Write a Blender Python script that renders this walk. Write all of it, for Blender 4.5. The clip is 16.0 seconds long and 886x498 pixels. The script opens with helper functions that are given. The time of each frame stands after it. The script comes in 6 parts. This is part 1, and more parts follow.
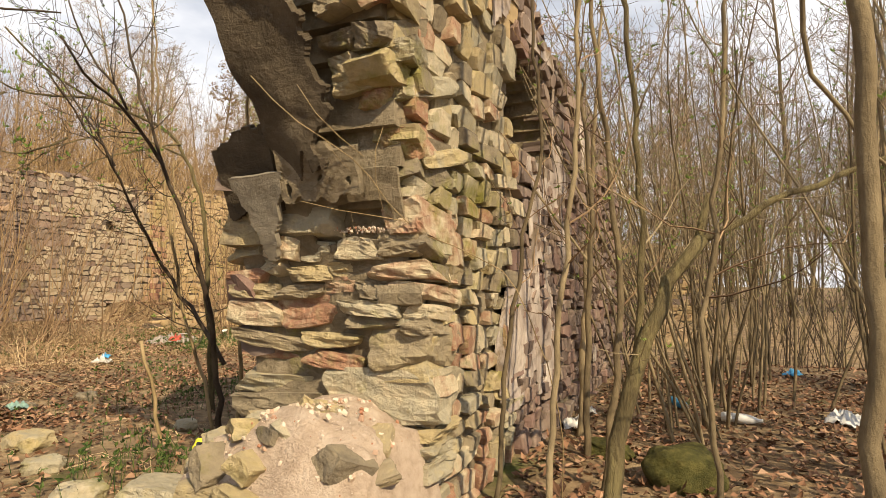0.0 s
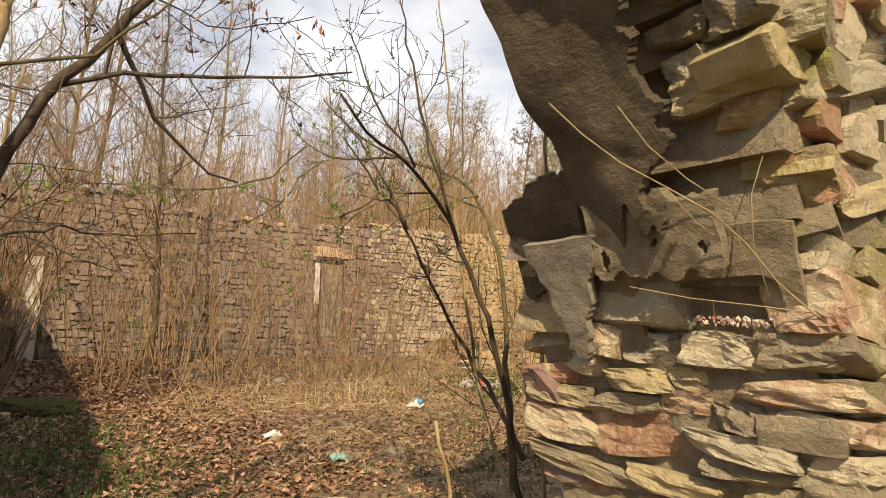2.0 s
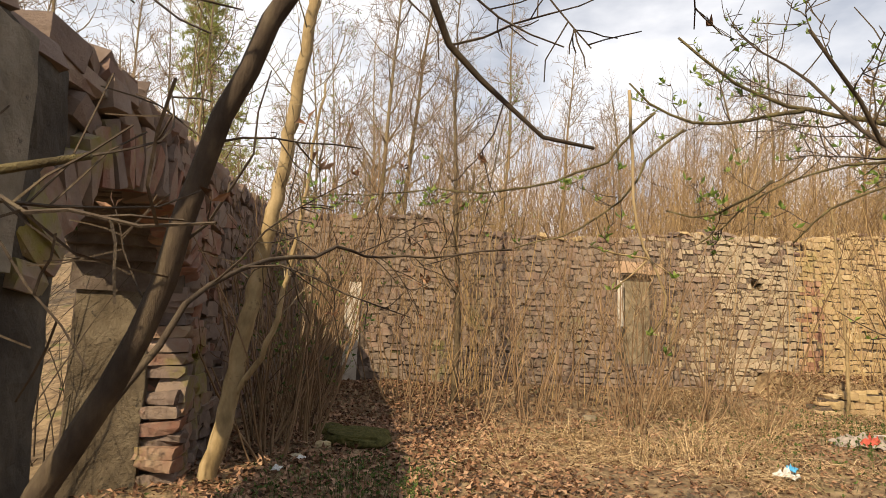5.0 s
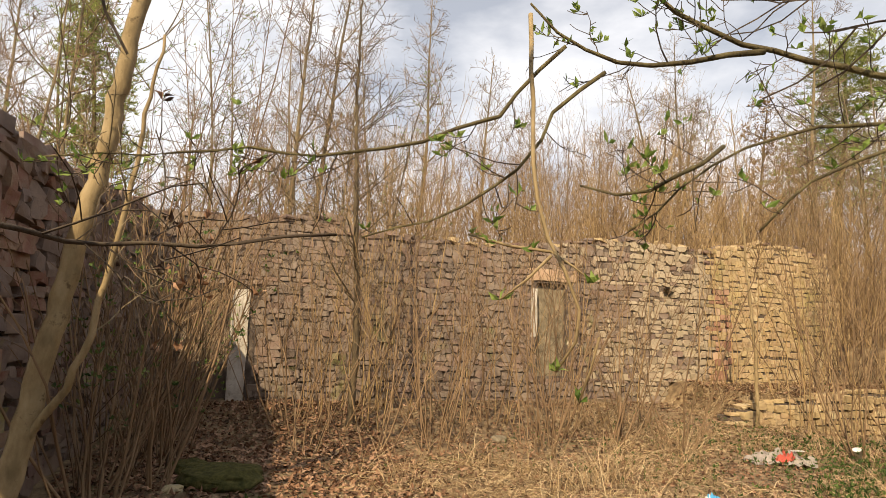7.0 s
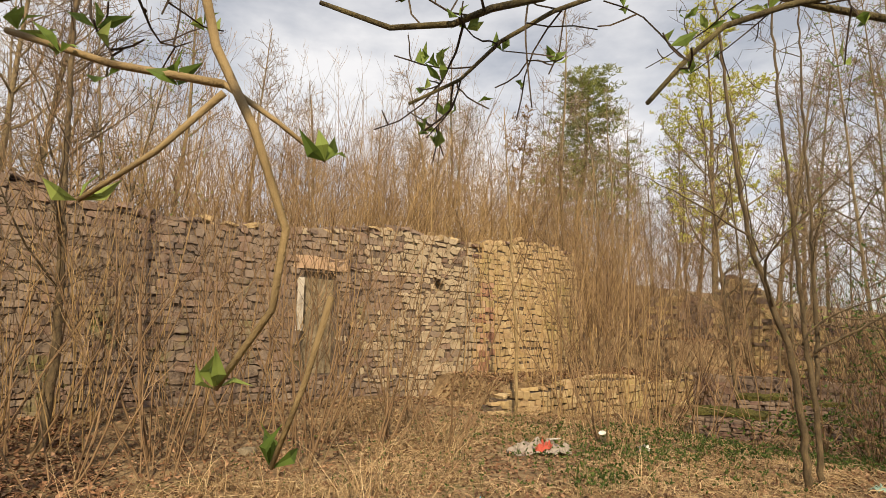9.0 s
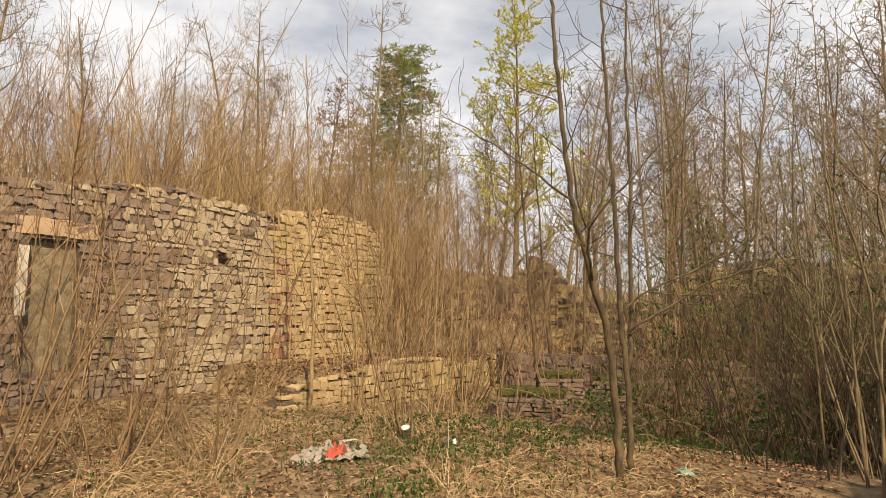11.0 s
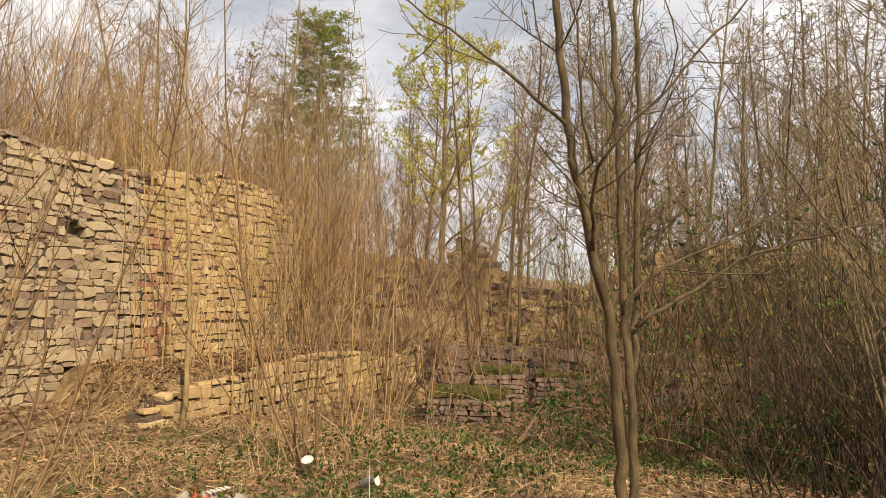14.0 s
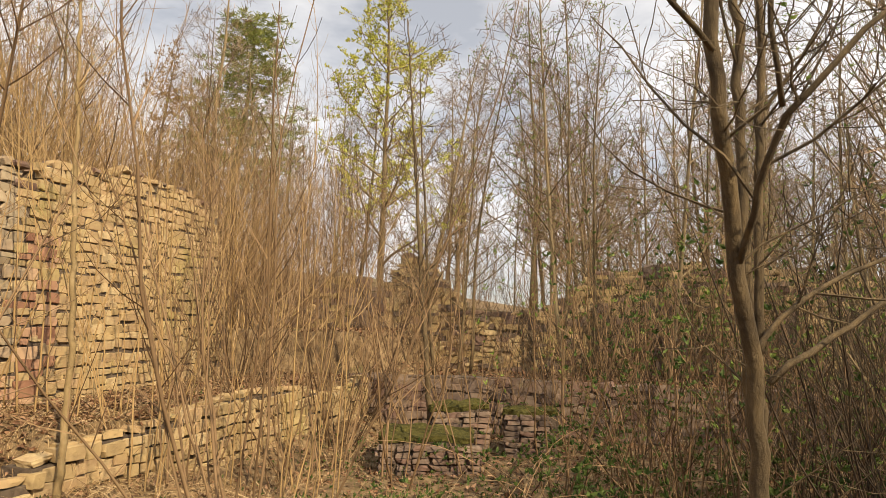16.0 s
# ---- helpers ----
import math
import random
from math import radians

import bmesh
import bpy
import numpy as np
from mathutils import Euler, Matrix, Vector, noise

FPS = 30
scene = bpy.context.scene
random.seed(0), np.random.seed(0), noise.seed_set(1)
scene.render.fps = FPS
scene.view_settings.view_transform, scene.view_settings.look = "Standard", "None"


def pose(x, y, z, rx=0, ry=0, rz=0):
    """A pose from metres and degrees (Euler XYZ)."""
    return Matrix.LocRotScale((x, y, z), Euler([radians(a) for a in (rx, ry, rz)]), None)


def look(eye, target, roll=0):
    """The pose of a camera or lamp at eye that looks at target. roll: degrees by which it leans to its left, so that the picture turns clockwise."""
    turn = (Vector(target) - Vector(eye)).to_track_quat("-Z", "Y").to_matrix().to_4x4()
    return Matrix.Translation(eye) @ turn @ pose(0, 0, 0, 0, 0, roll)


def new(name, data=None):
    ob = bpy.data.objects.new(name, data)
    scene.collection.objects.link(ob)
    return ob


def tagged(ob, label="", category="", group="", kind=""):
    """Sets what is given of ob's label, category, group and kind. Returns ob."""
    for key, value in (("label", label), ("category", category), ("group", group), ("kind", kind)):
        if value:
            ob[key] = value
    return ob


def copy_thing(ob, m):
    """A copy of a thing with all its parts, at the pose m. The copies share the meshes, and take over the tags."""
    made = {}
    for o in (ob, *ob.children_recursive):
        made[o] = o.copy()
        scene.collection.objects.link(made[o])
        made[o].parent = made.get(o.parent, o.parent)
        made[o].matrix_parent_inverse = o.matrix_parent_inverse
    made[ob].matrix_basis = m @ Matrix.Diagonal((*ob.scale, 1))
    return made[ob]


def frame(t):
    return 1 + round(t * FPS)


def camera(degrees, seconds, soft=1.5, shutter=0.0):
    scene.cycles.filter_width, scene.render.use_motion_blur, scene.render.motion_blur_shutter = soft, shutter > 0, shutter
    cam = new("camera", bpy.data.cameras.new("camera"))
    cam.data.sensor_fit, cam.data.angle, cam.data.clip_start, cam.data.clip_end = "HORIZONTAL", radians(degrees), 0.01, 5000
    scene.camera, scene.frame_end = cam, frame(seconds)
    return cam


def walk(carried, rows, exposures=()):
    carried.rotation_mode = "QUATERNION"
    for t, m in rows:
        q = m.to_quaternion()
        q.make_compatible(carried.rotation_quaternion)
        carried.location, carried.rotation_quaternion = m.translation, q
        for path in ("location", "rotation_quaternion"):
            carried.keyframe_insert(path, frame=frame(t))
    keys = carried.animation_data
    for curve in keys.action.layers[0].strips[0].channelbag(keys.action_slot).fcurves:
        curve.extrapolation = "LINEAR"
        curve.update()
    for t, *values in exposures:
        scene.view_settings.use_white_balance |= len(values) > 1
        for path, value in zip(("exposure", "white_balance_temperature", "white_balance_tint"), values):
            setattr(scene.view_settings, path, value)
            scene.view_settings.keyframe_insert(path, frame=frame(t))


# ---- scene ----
cam = camera(73.9, 16.0, soft=0.55)
METRES, EYE, TILT, LEAN, TURN = 9.1, 1.5, 0.0, 0.0, 24.4
ROWS = [
    (0.0, 0.0, 0.0, 0.0, -0.04, 3.7, -0.62),
    (0.5, 0.0017, 0.0311, 0.0099, 6.51, 4.69, -0.97),
    (1.0, -0.0028, 0.0536, 0.0164, 12.71, 5.57, -1.25),
    (1.5, -0.0184, 0.0702, 0.0219, 19.48, 6.16, -1.59),
    (2.0, -0.0284, 0.0836, 0.0263, 28.41, 6.32, -1.87),
    (2.5, -0.0389, 0.0957, 0.0291, 37.32, 6.44, -2.26),
    (3.0, -0.0606, 0.1054, 0.031, 45.08, 6.58, -2.48),
    (3.5, -0.0864, 0.1155, 0.0341, 51.35, 6.83, -2.43),
    (6.0, -0.2008, 0.2214, 0.0456, 55.87, 6.89, -2.23),
    (6.5, -0.2154, 0.2419, 0.0471, 51.5, 7.41, -2.03),
    (7.0, -0.2253, 0.267, 0.0498, 47.99, 7.93, -1.83),
    (7.5, -0.2308, 0.2948, 0.0528, 43.56, 8.25, -1.77),
    (8.0, -0.2476, 0.314, 0.0509, 37.92, 8.2, -1.75),
    (8.5, -0.2727, 0.3318, 0.0498, 32.3, 8.22, -1.51),
    (9.0, -0.2844, 0.3659, 0.0455, 26.42, 8.07, -1.12),
    (9.5, -0.2935, 0.4035, 0.0484, 20.21, 7.46, -0.79),
    (10.0, -0.3028, 0.442, 0.0452, 15.01, 7.45, -0.59),
    (12.5, -0.3288, 0.6223, 0.0447, 3.23, 5.44, -0.2),
    (13.0, -0.3396, 0.6595, 0.0449, 2.32, 5.4, -0.21),
    (13.5, -0.3423, 0.6953, 0.0448, 2.18, 5.07, -0.3),
    (14.0, -0.3447, 0.7327, 0.0462, 0.52, 5.3, -0.38),
    (14.5, -0.3613, 0.77, 0.0476, -1.36, 5.95, -0.41),
    (15.0, -0.373, 0.8087, 0.0523, -2.41, 7.2, -0.5),
    (15.5, -0.384, 0.8556, 0.0545, -4.41, 7.39, -0.57),
    (16.0, -0.395, 0.9, 0.0565, -6.5, 7.2, -0.5),
]
walk(cam, [(t, pose(0, 0, EYE, TILT, LEAN, TURN) @ pose(METRES * x, METRES * y, METRES * z, 90 + pitch, roll, yaw)) for t, x, y, z, yaw, pitch, roll in ROWS],
     exposures=[(0.0, 0.47, 7000, 12), (3.0, 0.46, 7000, 12), (7.0, 0.42, 7000, 12), (8.5, 0.22, 7100, 12), (9.5, 0.27, 7200, 12), (12.5, 0.34, 7300, 12), (16.0, 0.38, 7300, 12)])
# The x axis points out of the hall, y along it; the hall's far wall stands at x = -14, the outer wall at x = -1.15.

# ---- light ----
SUN_DIR = Vector((0.74, -0.56, 0.76)).normalized()   # towards the sun
world = bpy.data.worlds.new("world")
scene.world = world
world.use_nodes = True
wn, wl = world.node_tree.nodes, world.node_tree.links
wn.clear()
w_out = wn.new("ShaderNodeOutputWorld")
w_bg = wn.new("ShaderNodeBackground")
w_sky = wn.new("ShaderNodeTexSky")
w_sky.sky_type = "NISHITA"
w_sky.sun_disc = False
w_sky.sun_elevation = math.asin(SUN_DIR.z)
w_sky.sun_rotation = math.atan2(SUN_DIR.x, SUN_DIR.y)
w_sky.air_density, w_sky.dust_density, w_sky.ozone_density = 1.15, 0.8, 4.0
w_tc = wn.new("ShaderNodeTexCoord")
w_map = wn.new("ShaderNodeMapping")
w_map.inputs["Scale"].default_value = (1.6, 1.6, 4.0)
w_map.inputs["Location"].default_value = (0.35, 0.0, 0.25)
w_noise = wn.new("ShaderNodeTexNoise")
w_noise.inputs["Scale"].default_value = 1.7
w_noise.inputs["Detail"].default_value = 6
w_noise.inputs["Roughness"].default_value = 0.55
w_ramp = wn.new("ShaderNodeValToRGB")
w_ramp.color_ramp.elements[0].position, w_ramp.color_ramp.elements[1].position = 0.36, 0.6
w_ramp.color_ramp.elements[0].color = (0.42, 0.42, 0.42, 1)
w_ramp.color_ramp.elements[1].color = (0.97, 0.97, 0.97, 1)
w_mix = wn.new("ShaderNodeMix")
w_mix.data_type = "RGBA"
w_mix.inputs["B"].default_value = (11.3, 11.9, 12.9, 1)
w_bg.inputs["Strength"].default_value = 0.068
wl.new(w_tc.outputs["Generated"], w_map.inputs["Vector"])
wl.new(w_map.outputs["Vector"], w_noise.inputs["Vector"])
wl.new(w_noise.outputs["Fac"], w_ramp.inputs["Fac"])
wl.new(w_ramp.outputs["Color"], w_mix.inputs["Factor"])
wl.new(w_sky.outputs["Color"], w_mix.inputs["A"])
wl.new(w_mix.outputs["Result"], w_bg.inputs["Color"])
wl.new(w_bg.outputs["Background"], w_out.inputs["Surface"])

sun_data = bpy.data.lights.new("sun", "SUN")
sun_data.energy, sun_data.angle, sun_data.color = 5.0, radians(0.6), (1.0, 0.85, 0.60)
sun = new("sun", sun_data)
sun.matrix_world = look(SUN_DIR * 60, (0, 0, 0))

# ---- materials ----


def material(name, ramp, scale=6.0, detail=6, rough=0.9, bump=0.3, bump_scale=None, random_from="", vary=0.5, spots=None, spot_scale=1.0, spot_edge=(0.55, 0.65), stretch=(1, 1, 1), hue=0.0):
    """A matt surface: a colour ramp over noise plus a random share for each object or island, with spots of another colour."""
    m = bpy.data.materials.new(name)
    m.use_nodes = True
    nodes, links = m.node_tree.nodes, m.node_tree.links
    bsdf = nodes["Principled BSDF"]
    bsdf.inputs["Roughness"].default_value = rough
    bsdf.inputs["Specular IOR Level"].default_value = 0.25
    tc = nodes.new("ShaderNodeNewGeometry")
    mp = nodes.new("ShaderNodeMapping")
    mp.inputs["Scale"].default_value = stretch
    links.new(tc.outputs["Position"], mp.inputs["Vector"])
    noise_a = nodes.new("ShaderNodeTexNoise")
    noise_a.inputs["Scale"].default_value, noise_a.inputs["Detail"].default_value = scale, detail
    noise_a.inputs["Roughness"].default_value = 0.62
    links.new(mp.outputs["Vector"], noise_a.inputs["Vector"])
    value = noise_a.outputs["Fac"]
    if random_from:
        if random_from == "object":
            src = nodes.new("ShaderNodeObjectInfo").outputs["Random"]
        else:
            src = tc.outputs["Random Per Island"]
        mix = nodes.new("ShaderNodeMix")
        mix.inputs["Factor"].default_value = vary
        links.new(value, mix.inputs["A"])
        links.new(src, mix.inputs["B"])
        value = mix.outputs["Result"]
    cr = nodes.new("ShaderNodeValToRGB")
    els = cr.color_ramp.elements
    while len(els) < len(ramp):
        els.new(0.5)
    for el, (p, c) in zip(els, ramp):
        el.position, el.color = p, (*c, 1)
    links.new(value, cr.inputs["Fac"])
    colour = cr.outputs["Color"]
    if spots:
        noise_b = nodes.new("ShaderNodeTexNoise")
        noise_b.inputs["Scale"].default_value, noise_b.inputs["Detail"].default_value = spot_scale, 5
        noise_b.inputs["Roughness"].default_value = 0.7
        links.new(tc.outputs["Position"], noise_b.inputs["Vector"])
        sr = nodes.new("ShaderNodeMapRange")
        sr.inputs["From Min"].default_value, sr.inputs["From Max"].default_value = spot_edge
        links.new(noise_b.outputs["Fac"], sr.inputs["Value"])
        mx = nodes.new("ShaderNodeMix")
        mx.data_type = "RGBA"
        mx.inputs["B"].default_value = (*spots, 1)
        links.new(sr.outputs["Result"], mx.inputs["Factor"])
        links.new(colour, mx.inputs["A"])
        colour = mx.outputs["Result"]
    links.new(colour, bsdf.inputs["Base Color"])
    if bump:
        noise_c = nodes.new("ShaderNodeTexNoise")
        noise_c.inputs["Scale"].default_value, noise_c.inputs["Detail"].default_value = bump_scale or scale * 4, 6
        noise_c.inputs["Roughness"].default_value = 0.7
        links.new(mp.outputs["Vector"], noise_c.inputs["Vector"])
        bp = nodes.new("ShaderNodeBump")
        bp.inputs["Strength"].default_value, bp.inputs["Distance"].default_value = bump, 0.03
        links.new(noise_c.outputs["Fac"], bp.inputs["Height"])
        links.new(bp.outputs["Normal"], bsdf.inputs["Normal"])
    return m


STONES = [(0.15, (0.18, 0.15, 0.11)), (0.32, (0.34, 0.28, 0.185)), (0.45, (0.48, 0.385, 0.21)), (0.56, (0.37, 0.335, 0.245)), (0.68, (0.58, 0.49, 0.335)), (0.78, (0.37, 0.195, 0.125)), (0.9, (0.50, 0.44, 0.24))]
FAR_STONES = [(0.12, (0.27, 0.19, 0.11)), (0.3, (0.38, 0.28, 0.155)), (0.45, (0.46, 0.345, 0.185)), (0.58, (0.40, 0.28, 0.165)), (0.7, (0.53, 0.42, 0.25)), (0.82, (0.40, 0.22, 0.14)), (0.92, (0.50, 0.38, 0.19))]
MOSS = (0.24, 0.22, 0.055)
stone = material("stone", STONES, 11, 9, 0.92, 1.0, 34, "object", 0.6, MOSS, 2.2, (0.56, 0.72))
stone_far = material("pale_stone", FAR_STONES, 5, 5, 0.92, 0.6, 24, "island", 0.42, (0.37, 0.31, 0.12), 0.9, (0.54, 0.74))
stone_far_piece = material("pale_stone_piece", FAR_STONES, 5, 5, 0.92, 0.6, 24, "object", 0.42, (0.37, 0.31, 0.12), 0.9, (0.54, 0.74))
stone_white = material("limewashed_stone", [(0.12, (0.26, 0.205, 0.14)), (0.35, (0.34, 0.275, 0.19)), (0.55, (0.42, 0.345, 0.245)), (0.7, (0.35, 0.265, 0.185)), (0.88, (0.49, 0.415, 0.305))], 5, 6, 0.93, 0.7, 26, "island", 0.35, (0.34, 0.29, 0.11), 0.9, (0.58, 0.76))
# Purple-brown stone, darkened by the shade over the far wall's left end.
stone_mid = material("shade_toned_rubble", [(0.15, (0.125, 0.092, 0.075)), (0.35, (0.205, 0.157, 0.125)), (0.5, (0.265, 0.208, 0.162)), (0.65, (0.225, 0.152, 0.118)), (0.85, (0.345, 0.28, 0.215))], 5, 6, 0.93, 0.7, 26, "island", 0.38, (0.20, 0.20, 0.06), 0.9, (0.6, 0.75))
# Darker copy of the stone: weathering and the shade of unlit faces, both painted.
stone_dark = material("weathered_shade_stone", [(0.15, (0.10, 0.075, 0.065)), (0.35, (0.20, 0.15, 0.125)), (0.5, (0.25, 0.19, 0.15)), (0.65, (0.19, 0.12, 0.10)), (0.85, (0.31, 0.25, 0.19))], 5, 5, 0.93, 0.6, 24, "island", 0.55, (0.15, 0.15, 0.03), 0.9, (0.62, 0.75))
stone_dark_piece = material("weathered_shade_stone_piece", [(0.15, (0.10, 0.075, 0.065)), (0.35, (0.20, 0.15, 0.125)), (0.5, (0.25, 0.19, 0.15)), (0.65, (0.22, 0.11, 0.08)), (0.85, (0.31, 0.25, 0.17))], 5, 5, 0.93, 0.6, 24, "object", 0.55, (0.2, 0.19, 0.03), 0.9, (0.56, 0.68))
brick_red = material("red_sandstone", [(0.2, (0.25, 0.125, 0.085)), (0.5, (0.37, 0.21, 0.14)), (0.8, (0.47, 0.33, 0.22))], 6, 5, 0.92, 0.5, 24, "object", 0.55)
mortar = material("lime_mortar", [(0.25, (0.13, 0.105, 0.07)), (0.5, (0.24, 0.195, 0.13)), (0.75, (0.36, 0.30, 0.21))], 7, 8, 0.97, 1.0, 30, spots=MOSS, spot_scale=1.6, spot_edge=(0.6, 0.72))
mortar_dark = material("weathered_mortar", [(0.25, (0.07, 0.055, 0.045)), (0.5, (0.13, 0.10, 0.08)), (0.75, (0.22, 0.18, 0.14))], 6, 8, 0.97, 1.0, 30, spots=(0.12, 0.12, 0.03), spot_scale=1.2, spot_edge=(0.6, 0.72))
# Near-black plaster with the shade of the pier put into its colour.
plaster_shade = material("shade_dark_plaster", [(0.3, (0.035, 0.03, 0.025)), (0.5, (0.065, 0.056, 0.045)), (0.72, (0.13, 0.115, 0.09))], 2.5, 9, 0.95, 0.6, 22, spots=(0.16, 0.14, 0.11), spot_scale=2.2, spot_edge=(0.6, 0.66))
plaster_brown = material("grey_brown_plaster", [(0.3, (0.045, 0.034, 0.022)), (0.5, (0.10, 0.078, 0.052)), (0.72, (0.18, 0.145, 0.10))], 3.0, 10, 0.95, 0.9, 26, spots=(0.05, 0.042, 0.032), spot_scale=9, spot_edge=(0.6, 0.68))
plaster_old = material("old_grey_plaster", [(0.3, (0.11, 0.096, 0.075)), (0.5, (0.19, 0.165, 0.125)), (0.72, (0.29, 0.255, 0.20))], 3.5, 9, 0.95, 0.6, 22, spots=(0.07, 0.06, 0.05), spot_scale=7, spot_edge=(0.62, 0.7))
plaster_pale = material("pale_plaster", [(0.3, (0.36, 0.32, 0.27)), (0.5, (0.52, 0.47, 0.40)), (0.72, (0.66, 0.61, 0.53))], 3, 9, 0.95, 0.5, 24, spots=(0.25, 0.2, 0.14), spot_scale=4, spot_edge=(0.55, 0.68))
plaster_streaked = material("streaked_plaster", [(0.3, (0.20, 0.16, 0.14)), (0.45, (0.36, 0.30, 0.26)), (0.6, (0.52, 0.45, 0.39)), (0.75, (0.62, 0.55, 0.48))], 3.2, 8, 0.95, 0.7, 20, spots=(0.20, 0.15, 0.10), spot_scale=2.2, spot_edge=(0.52, 0.62), stretch=(1.2, 1.2, 0.8))
debris = material("pale_rubble_dust", [(0.25, (0.38, 0.28, 0.20)), (0.5, (0.55, 0.43, 0.33)), (0.75, (0.66, 0.55, 0.44))], 14, 8, 0.97, 1.0, 60)
chip = material("rubble_chip", [(0.2, (0.42, 0.20, 0.12)), (0.45, (0.58, 0.45, 0.34)), (0.8, (0.66, 0.56, 0.46))], 10, 4, 0.95, 0.6, 40, "island", 0.8)
moss = material("moss", [(0.3, (0.045, 0.045, 0.014)), (0.5, (0.09, 0.086, 0.024)), (0.7, (0.16, 0.14, 0.045))], 18, 6, 1.0, 1.0, 90)
soil = material("leafy_soil", [(0.28, (0.075, 0.05, 0.032)), (0.45, (0.17, 0.115, 0.066)), (0.58, (0.28, 0.20, 0.115)), (0.75, (0.40, 0.30, 0.175))], 5, 10, 0.97, 1.0, 26, spots=(0.09, 0.10, 0.03), spot_scale=0.8, spot_edge=(0.58, 0.72))
bark = material("grey_brown_bark", [(0.3, (0.08, 0.06, 0.035)), (0.5, (0.17, 0.13, 0.075)), (0.7, (0.28, 0.22, 0.13))], 14, 5, 0.85, 0.5, 50, "object", 0.3, stretch=(1, 1, 0.4))
bark_mid = material("dark_brown_bark", [(0.3, (0.06, 0.045, 0.03)), (0.5, (0.12, 0.09, 0.055)), (0.7, (0.20, 0.145, 0.08))], 14, 6, 0.85, 0.7, 50, stretch=(1, 1, 0.4))
bark_dark = material("dark_bark", [(0.3, (0.035, 0.025, 0.018)), (0.5, (0.065, 0.047, 0.033)), (0.7, (0.11, 0.085, 0.055))], 14, 5, 0.85, 0.5, 50, stretch=(1, 1, 0.4))
bark_yellow = material("ochre_bark", [(0.3, (0.17, 0.12, 0.06)), (0.5, (0.28, 0.205, 0.105)), (0.7, (0.38, 0.29, 0.165))], 8, 5, 0.75, 0.4, 40, spots=(0.13, 0.09, 0.045), spot_scale=9, spot_edge=(0.6, 0.68), stretch=(1, 1, 0.5))
bark_mossy = material("mossy_bark", [(0.3, (0.065, 0.05, 0.028)), (0.5, (0.14, 0.112, 0.055)), (0.7, (0.22, 0.185, 0.085))], 12, 5, 0.9, 0.9, 40, stretch=(1.5, 1.5, 0.3))
shoot_tan = material("tan_shoots", [(0.25, (0.14, 0.085, 0.038)), (0.5, (0.31, 0.205, 0.095)), (0.75, (0.50, 0.36, 0.19))], 1.2, 3, 0.85, 0, None, "island", 0.6)
shoot_brown = material("brown_shoots", [(0.25, (0.075, 0.047, 0.028)), (0.5, (0.19, 0.122, 0.07)), (0.75, (0.35, 0.24, 0.14))], 1.2, 3, 0.85, 0, None, "island", 0.6)
shoot_grey = material("grey_twigs", [(0.25, (0.14, 0.105, 0.075)), (0.5, (0.24, 0.185, 0.135)), (0.75, (0.36, 0.285, 0.21))], 0.6, 3, 0.9, 0, None, "island", 0.5)
straw = material("dry_straw", [(0.2, (0.15, 0.09, 0.045)), (0.5, (0.34, 0.23, 0.12)), (0.8, (0.54, 0.41, 0.245))], 3, 3, 0.8, 0, None, "island", 0.7)
leaf_dead = material("dead_leaf", [(0.15, (0.06, 0.033, 0.02)), (0.4, (0.16, 0.082, 0.045)), (0.6, (0.25, 0.135, 0.078)), (0.85, (0.37, 0.235, 0.15))], 3, 3, 0.8, 0, None, "island", 0.75)


def leafy(name, ramp):
    """A leaf: matt with some light coming through."""
    m = material(name, ramp, 2.0, 3, 0.6, 0, None, "island", 0.7)
    nodes, links = m.node_tree.nodes, m.node_tree.links
    out, bsdf = nodes["Material Output"], nodes["Principled BSDF"]
    tr = nodes.new("ShaderNodeBsdfTranslucent")
    mix = nodes.new("ShaderNodeMixShader")
    mix.inputs["Fac"].default_value = 0.35
    links.new(bsdf.inputs["Base Color"].links[0].from_socket, tr.inputs["Color"])
    links.new(bsdf.outputs["BSDF"], mix.inputs[1])
    links.new(tr.outputs["BSDF"], mix.inputs[2])
    links.new(mix.outputs["Shader"], out.inputs["Surface"])
    return m


leaf_bud = leafy("young_leaf", [(0.2, (0.10, 0.16, 0.03)), (0.5, (0.17, 0.25, 0.05)), (0.8, (0.27, 0.34, 0.09))])
leaf_dark = leafy("bramble_leaf", [(0.2, (0.032, 0.062, 0.015)), (0.5, (0.07, 0.115, 0.028)), (0.8, (0.13, 0.18, 0.05))])
leaf_pine = leafy("pine_needles", [(0.2, (0.16, 0.19, 0.05)), (0.5, (0.27, 0.30, 0.085)), (0.8, (0.38, 0.39, 0.14))])
leaf_rust = leafy("rusty_needles", [(0.2, (0.17, 0.095, 0.03)), (0.5, (0.26, 0.155, 0.055)), (0.8, (0.34, 0.225, 0.09))])
leaf_yellow = leafy("catkin_yellow", [(0.2, (0.34, 0.36, 0.05)), (0.5, (0.48, 0.49, 0.09)), (0.8, (0.60, 0.59, 0.17))])

# ---- mesh helpers ----


def mesh_of(name, verts, faces, mat, smooth=False):
    me = bpy.data.meshes.new(name)
    me.from_pydata([tuple(v) for v in verts], [], faces)
    me.materials.append(mat)
    if smooth:
        me.shade_smooth()
    me.update()
    return me


def piece(name, me, parent=None, at=None, label=""):
    ob = new(name, me)
    ob.parent = parent
    if at is not None:
        ob.matrix_basis = at
    if label:
        ob["label"] = label
    return ob


def part(name, bm, mat, parent, label=""):
    me = bpy.data.meshes.new(name)
    bm.to_mesh(me)
    bm.free()
    me.materials.append(mat)
    return piece(name, me, parent, None, label)


